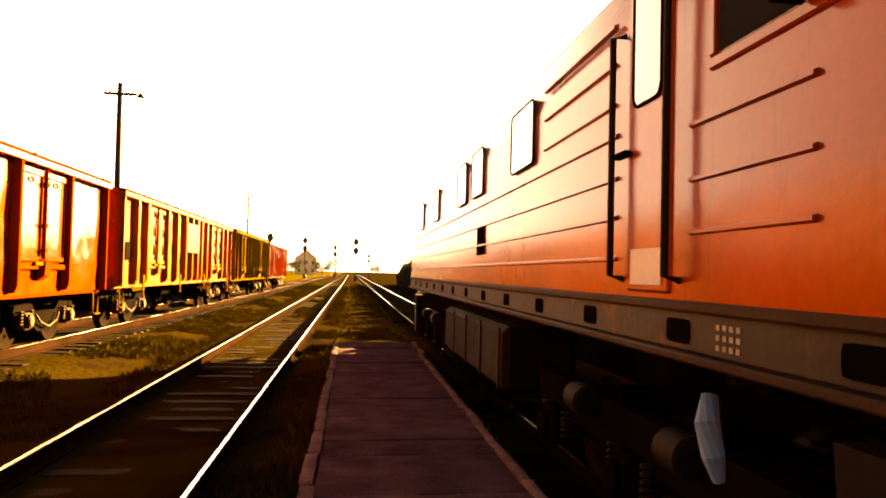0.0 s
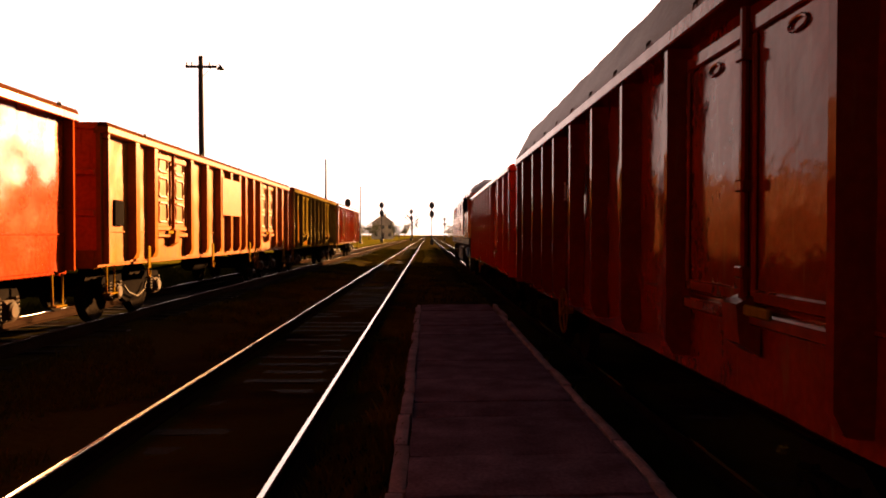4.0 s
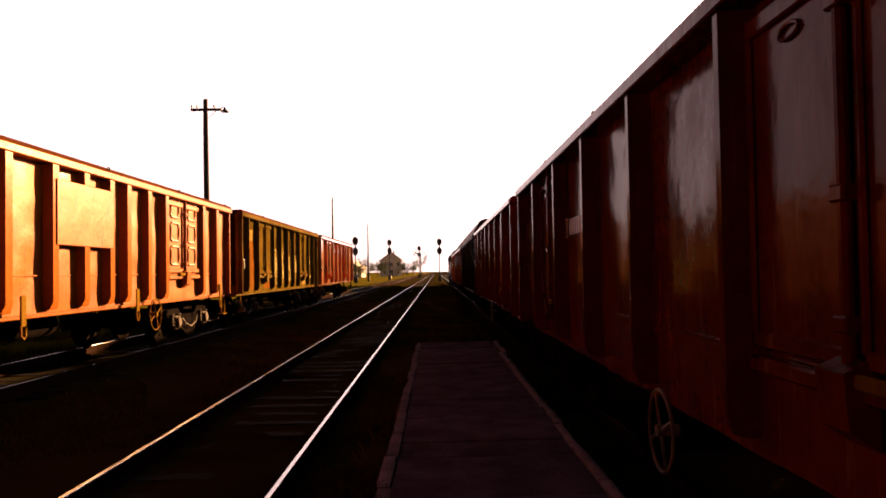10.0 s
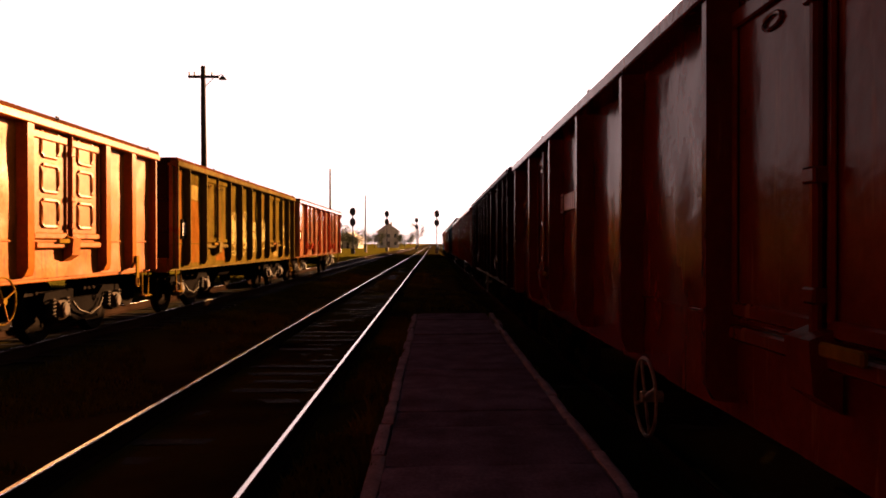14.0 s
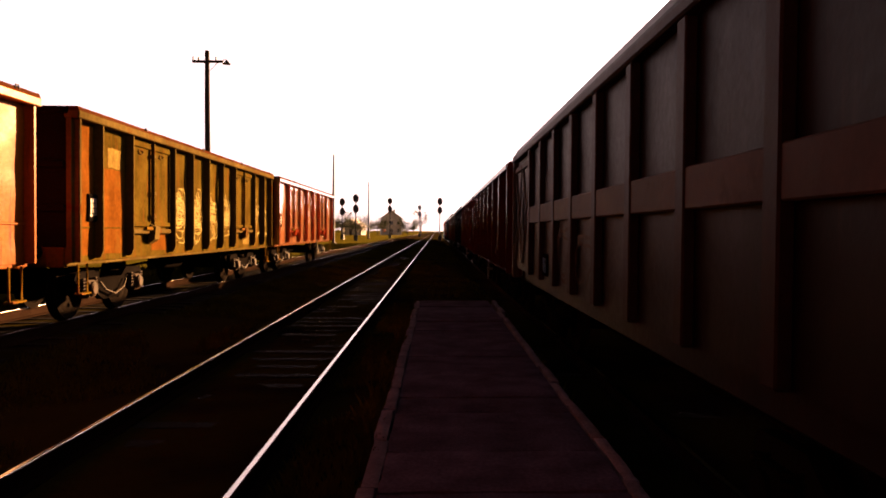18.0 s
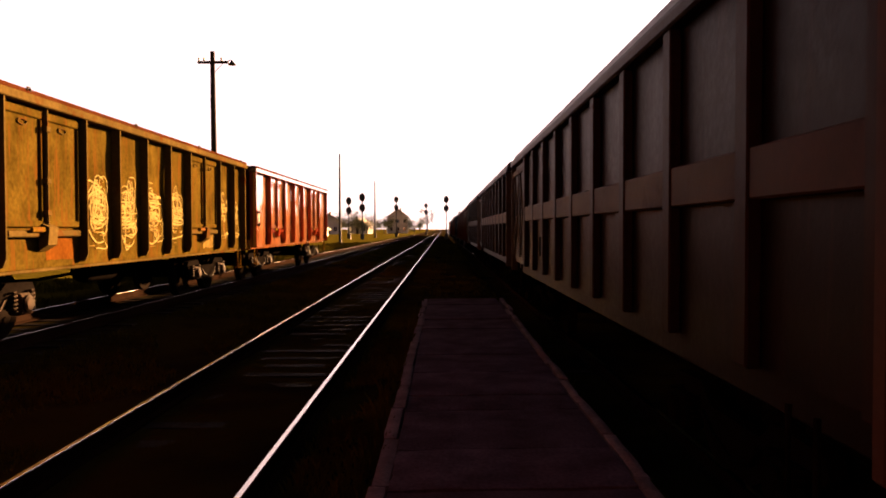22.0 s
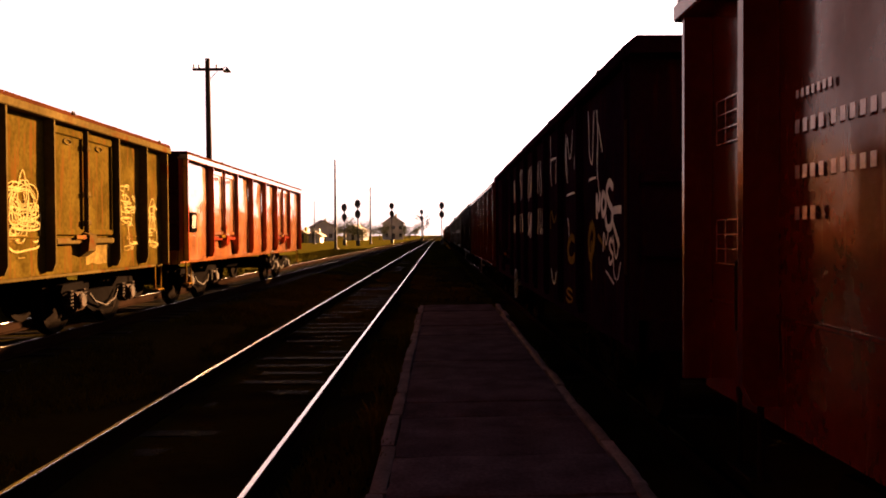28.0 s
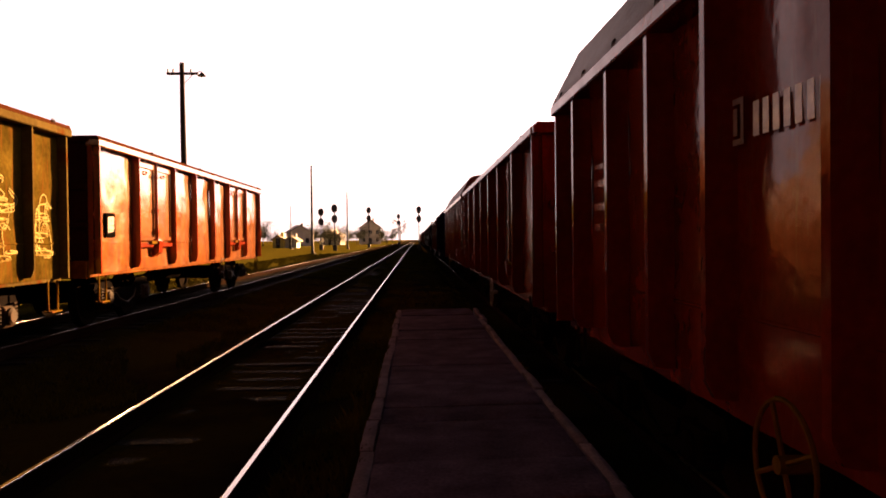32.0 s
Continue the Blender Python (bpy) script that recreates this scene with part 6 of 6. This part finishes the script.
def house(x, y, wd, dp, eaves, ridge, wall, label, turn=0.0, windows=3, storeys=2):
    w = thing("house", label, "house", "houses beyond the line")
    w.location, w.rotation_euler = (x, y, ground_height(x, y) - 0.05), (0, 0, turn)
    part("wall", Geo().box(-wd / 2, wd / 2, 0, dp, -0.2, eaves, 0.02).prism([(-wd / 2, eaves), (wd / 2, eaves), (0, ridge - 0.15)], 1, 0.02, dp - 0.02), M[wall], w)
    for s in (-1, 1):
        a = Vector((s * (wd / 2 + 0.6), eaves - 0.45)); b = Vector((0, ridge))
        part("roof", Geo().prism([(a.x, a.y), (b.x, b.y), (b.x, b.y + 0.22), (a.x, a.y + 0.22)], 1, -0.5, dp + 0.5), M["roof_tile"], w)
    part("chimney", Geo().box(wd * 0.12, wd * 0.12 + 0.6, dp * 0.4, dp * 0.4 + 0.6, eaves, ridge + 0.7, 0.02), M[wall], w)
    for st in range(storeys):
        for k in range(windows):
            c = -wd / 2 + wd * (k + 0.5) / windows
            z = 1.0 + st * 2.9
            wi = part("window", Geo().box(c - 0.5, c + 0.5, -0.02, 0.03, z, z + 1.35, 0.01), M["glass_dark"], w)
            part("window_frame", Geo().box(c - 0.56, c + 0.56, -0.05, -0.018, z - 0.08, z - 0.01, 0.01).box(c - 0.56, c + 0.56, -0.05, -0.018, z + 1.36, z + 1.42, 0.01).box(c - 0.03, c + 0.03, -0.05, -0.018, z, z + 1.36, 0.01), M["house_white"], wi)
    part("door", Geo().box(-0.45, 0.45, -0.04, 0.0, -0.1, 2.0, 0.01), M["wood_pole"], w)


def tree(x, y, h, spread, seed, bare=False, leaves=2000, label="", trunk=0.35):
    """A tapered trunk, forking limbs and a crown of many small leaf clumps."""
    rng = random.Random(seed)
    w = thing("tree", label or "leafy tree with an uneven crown, standing beyond the line", "tree", "trees")
    w.location = (x, y, ground_height(x, y) - 0.05)
    g = Geo()
    g.tube([(0, 0, -0.2), (0.05, 0, h * trunk), (0.1, 0.05, h * 0.62), (0.05, 0.1, h * 0.9)], [h * 0.03, h * 0.022, h * 0.014, h * 0.004], 8)
    tips = []
    for k in range(16 if bare else 9):
        a, z0 = rng.uniform(0, 6.28), h * rng.uniform(trunk * 0.8, 0.75)
        r = spread * rng.uniform(0.45, 1.0) * (1.15 - 0.6 * abs(z0 / h - 0.5))
        p = (r * math.cos(a), r * math.sin(a), min(h * 0.97, z0 + h * rng.uniform(0.15, 0.3)))
        mid = (p[0] * 0.5, p[1] * 0.5, (z0 + p[2]) / 2 + 0.1)
        g.tube([(0.05, 0, z0), mid, p], [h * 0.011, h * 0.007, h * 0.003], 5)
        tips.append(p)
        for q in range(5 if bare else 2):
            d = (p[0] * rng.uniform(0.6, 1.2) + rng.uniform(-0.6, 0.6), p[1] * rng.uniform(0.6, 1.2) + rng.uniform(-0.6, 0.6), min(h, p[2] + rng.uniform(-0.2, 0.14) * h))
            g.tube([mid, ((mid[0] + d[0]) / 2, (mid[1] + d[1]) / 2, (mid[2] + d[2]) / 2 + 0.15), d], [h * 0.005, h * 0.0035, h * 0.0015], 4)
            tips.append(d)
    part("trunk", g, M["bark"], w)
    vs, fs = [], []
    for k in range(leaves):
        c = Vector(rng.choice(tips)) * rng.uniform(0.55, 1.05) + Vector((rng.gauss(0, 1), rng.gauss(0, 1), rng.gauss(0, 0.8))) * spread * 0.17
        c.z = max(h * 0.16, min(h * 1.02, c.z + (h * trunk * 0.3 if c.z < h * trunk else 0)))
        u = Vector((rng.gauss(0, 1), rng.gauss(0, 1), rng.gauss(0, 1))).normalized()
        v = u.orthogonal().normalized()
        s = h * rng.uniform(0.012, 0.03) * (0.5 if bare else 1)
        o = len(vs)
        vs += [c + u * s, c + v * s * 0.6, c - u * s, c - v * s * 0.6]
        fs.append((o, o + 1, o + 2, o + 3))
    part("crown", Geo().add(vs, fs), M["leaf"], w, "", smooth=False)


def build_distance():
    wooden_pole()
    mast(-11.7, 88, 10.1, 0.17, 0.09)
    mast(-12.8, 146, 10.6, 0.18, 0.10)
    mast(-24.0, 150, 8.2, 0.12, 0.06)
    signal(-9.5, 158, 8.4)
    signal(0.62, 140, 7.9)
    signal(-4.35, 200, 8.4)
    signal(-12.5, 120, 7.3)
    signal(-15.8, 130, 7.1)
    signal(5.6, 260, 8.0)
    house(-16.8, 290, 7.6, 9, 6.3, 9.1, "house_wall", "grey two-storey house with a tiled gable roof", 0.12)
    house(-30.9, 175, 2.5, 3.2, 2.1, 2.9, "house_yellow", "low yellow sunlit hut by the yard", -0.1, 1, 1)
    house(-28.2, 176, 2.6, 3.4, 1.9, 2.6, "house_white", "small white sunlit building", -0.1, 1, 1)
    house(-35.5, 240, 6.4, 8, 4.6, 6.4, "house_wall", "grey house with a broad roof among trees", 0.3, 3, 1)
    house(-29.0, 262, 6.8, 7, 3.3, 5.3, "house_wall", "low grey house with a wide roof behind bushes", -0.2, 3, 1)
    rng = random.Random(77)
    tree(-10.6, 285, 6.0, 3.4, 1, label="round bushy tree beside the grey house")
    tree(-6.0, 300, 10.5, 4.2, 2, bare=True, leaves=260, label="half-bare tree with thin branches against the sky")
    tree(-24.5, 250, 6.5, 4.5, 3); tree(-30, 255, 7.5, 5, 4); tree(-38, 262, 7, 5, 5); tree(-47, 240, 7.5, 5, 6); tree(-20.5, 270, 6, 4, 7); tree(-23.0, 262, 4.6, 3.6, 21, leaves=1300, trunk=0.15); tree(-26.0, 252, 4.2, 3.4, 22, leaves=1300, trunk=0.15); tree(-33.0, 250, 5.0, 3.8, 23, leaves=1300, trunk=0.15); tree(-12.6, 292, 5.0, 3.0, 24, leaves=1300, trunk=0.15)
    tree(9.2, 120, 5.2, 2.8, 8, leaves=1200, trunk=0.2, label="dark bushy tree beside the line")
    tree(12.5, 135, 5.6, 3.2, 9, leaves=1200, trunk=0.2, label="dark bushy tree beside the line")
    for k in range(22):   # wood on the sunny side, beyond the leaving train
        a, d = radians(13 + 2.3 * k + rng.uniform(-0.5, 0.5)), rng.uniform(120, 150)
        tree(d * math.sin(a), d * math.cos(a), rng.uniform(5.0, 7.5) * (0.5 if k < 6 else 1), rng.uniform(4.2, 5.4), 300 + k, leaves=700, trunk=0.2, label="leafy tree in a wood beyond the tracks")
    for k in range(26):
        x = -150 + 9.5 * k + rng.uniform(-4, 4)
        if -9 < x < 7:
            continue
        tree(x, rng.uniform(420, 560), rng.uniform(7, 12), rng.uniform(4.5, 6.5), 100 + k, leaves=1300, trunk=0.25, label="distant tree in a row on the horizon")


build_distance()


def bush(x, y, h, r, seed):
    rng = random.Random(seed)
    w = thing("bush", "dense dark leafy bush in a row beside the line", "bush", "bushes beside the line")
    w.location = (x, y, ground_height(x, y) - 0.05)
    g = Geo()
    for k in range(7):
        a = rng.uniform(0, 6.28)
        g.tube([(0.1 * math.cos(a), 0.1 * math.sin(a), -0.1), (r * 0.4 * math.cos(a), r * 0.4 * math.sin(a), h * 0.45), (r * 0.7 * math.cos(a), r * 0.7 * math.sin(a), h * 0.85)], [0.05, 0.03, 0.01], 5)
    part("stems", g, M["bark"], w)
    vs, fs = [], []
    for k in range(2000):
        a, q, z = rng.uniform(0, 6.28), rng.random() ** 0.5, rng.random()
        rr = r * q * (0.75 + 0.5 * math.sin(3 * z + 0.5) * 0.5) * (1.0 if z < 0.75 else 1.6 - 0.8 * z)
        c = Vector((rr * math.cos(a), rr * math.sin(a) * 1.3, 0.05 + z * h * (1.0 - 0.22 * q * q)))
        u = Vector((rng.gauss(0, 1), rng.gauss(0, 1), rng.gauss(0, 1))).normalized()
        v = u.orthogonal().normalized()
        s = rng.uniform(0.12, 0.25)
        o = len(vs)
        vs += [c + u * s, c + v * s * 0.6, c - u * s, c - v * s * 0.6]
        fs.append((o, o + 1, o + 2, o + 3))
    part("foliage", Geo().add(vs, fs), M["leaf"], w, smooth=False)
    return w


# unseen hedge behind the leaving train, added to keep low light from under it
def build_blocking_hedge():
    rng = random.Random(6)
    kinds = [bush(8.2, -30 + 2.0 * k, 3.1 + 0.15 * (k % 3), 1.35, 200 + k) for k in range(5)]
    for k in range(5, 76):
        copy_thing(kinds[k % 5], pose(8.2 + rng.uniform(-0.3, 0.3), -30 + 2.0 * k, ground_height(8.2, 0) - 0.05, 0, 0, rng.uniform(-25, 25)))


build_blocking_hedge()


def build_grass():
    """Tufts of dry grass between the tracks."""
    rng = random.Random(12)
    vs, fs = [], []

    def tuft(x, y, z, h, n):
        for _ in range(n):
            a = rng.uniform(0, 6.28)
            bx, by = x + rng.uniform(-0.06, 0.06), y + rng.uniform(-0.06, 0.06)
            hh = h * rng.uniform(0.5, 1.2)
            dx, dy = math.cos(a) * hh * 0.45, math.sin(a) * hh * 0.45
            wx, wy = -math.sin(a) * 0.006 * (1 + y * 0.04), math.cos(a) * 0.006 * (1 + y * 0.04)
            o = len(vs)
            vs.extend([(bx - wx, by - wy, z), (bx + wx, by + wy, z), (bx + dx * 0.5 + wx * 0.7, by + dy * 0.5 + wy * 0.7, z + hh * 0.7), (bx + dx, by + dy, z + hh), (bx + dx * 0.5 - wx * 0.7, by + dy * 0.5 - wy * 0.7, z + hh * 0.7)])
            fs.append((o, o + 1, o + 2, o + 3, o + 4))
    for _ in range(42000):
        y = 2.5 + 87 * rng.random() ** 1.5
        x = rng.choice((rng.uniform(-5.0, -3.1), rng.uniform(-5.0, -3.1), rng.uniform(-1.0, -0.5), rng.uniform(-0.9, 1.6) if y > 18 else rng.uniform(-1.0, -0.5), rng.uniform(-2.4, -1.5) if y > 26 else rng.uniform(-4.6, -3.2), rng.uniform(-12, -7.8)))
        if noise.noise((x * 0.6, y * 0.35, 5)) < -0.12:
            continue
        tuft(x, y, ground_height(x, y) - 0.03, rng.uniform(0.04, 0.13) * (1.8 if x < -7.8 else 1), 4)
    for _ in range(260):   # weeds along the walkway's edges
        y = rng.uniform(2.5, 17.5)
        x = -0.52 + rng.uniform(-0.06, 0.03) if rng.random() < 0.7 else 1.42 + rng.uniform(-0.03, 0.1)
        tuft(x, y, ground_height(x, y) - 0.02, rng.uniform(0.08, 0.22), 6)
    me = bpy.data.meshes.new("grass")
    me.from_pydata(vs, [], fs)
    me.materials.append(M["grass"])
    tagged(new("grass", me), "tufts of dry yellow-green grass between the tracks", "grass", kind="stuff")


build_grass()


# ================= what moves =================
# seconds and metres: front of the first wagon of the leaving train; coupling behind the orange wagon of the slow train
RIGHT_RUN = [(0, 0.53), (1, 8.02), (2, 15.54), (4, 30.7), (6, 45.99), (8, 61.44), (10, 77.04), (12, 92.81), (14, 108.73), (16, 124.83), (18, 141.1), (20, 157.55),
             (22, 174.19), (24, 191.01), (26, 208.03), (28, 225.24), (30, 242.66), (32, 260.28)]
LEFT_RUN = [(0, 32.26), (2, 29.48), (4, 26.77), (6, 24.12), (8, 21.55), (10, 19.07), (12, 16.68), (14, 14.39), (16, 12.2), (18, 10.12), (20, 8.12), (22, 6.21), (24, 4.38), (26, 2.67), (28, 1.05), (30, -0.47), (32, -1.92)]


def spin_rows(run, w, radius=0.47, turn=55.0):
    """Rows that roll a wheelset along the run, a little over fifty degrees from row to row."""
    ts, ds = zip(*run)
    fine = np.linspace(0, SECONDS, 6401)
    dist = np.interp(fine, ts, ds) - ds[0]
    ang = -np.degrees(dist / radius)
    count = int(abs(ang[-1]) / turn) + 1
    rows = []
    for k in range(count + 1):
        a = ang[-1] * k / count
        t = float(np.interp(abs(a), np.abs(ang), fine))
        rows.append((t, pose(0, w, 0.47, a)))
    return rows


def motions():
    for group, run, x, z in ((RIGHT, RIGHT_RUN, XR, ZR), (LEFT, LEFT_RUN, XL, ZL)):
        for ob, d in group:
            walk(ob, [(t, pose(x, s + d, z)) for t, s in run])
    for side, run, group in (("right", RIGHT_RUN, RIGHT), ("left", LEFT_RUN, LEFT)):
        first = {}
        for ob, d in group:
            for o in ob.children_recursive:
                if o.name.split(".")[0] != "wheelset" or ob.name.startswith("loco"):
                    continue
                w = round(o.location.y, 2)
                if w not in first:
                    walk(o, spin_rows(run, w))
                    first[w] = o
                else:
                    o.rotation_mode = "QUATERNION"
                    o.animation_data_create()
                    o.animation_data.action = first[w].animation_data.action
                    o.animation_data.action_slot = first[w].animation_data.action_slot


motions()
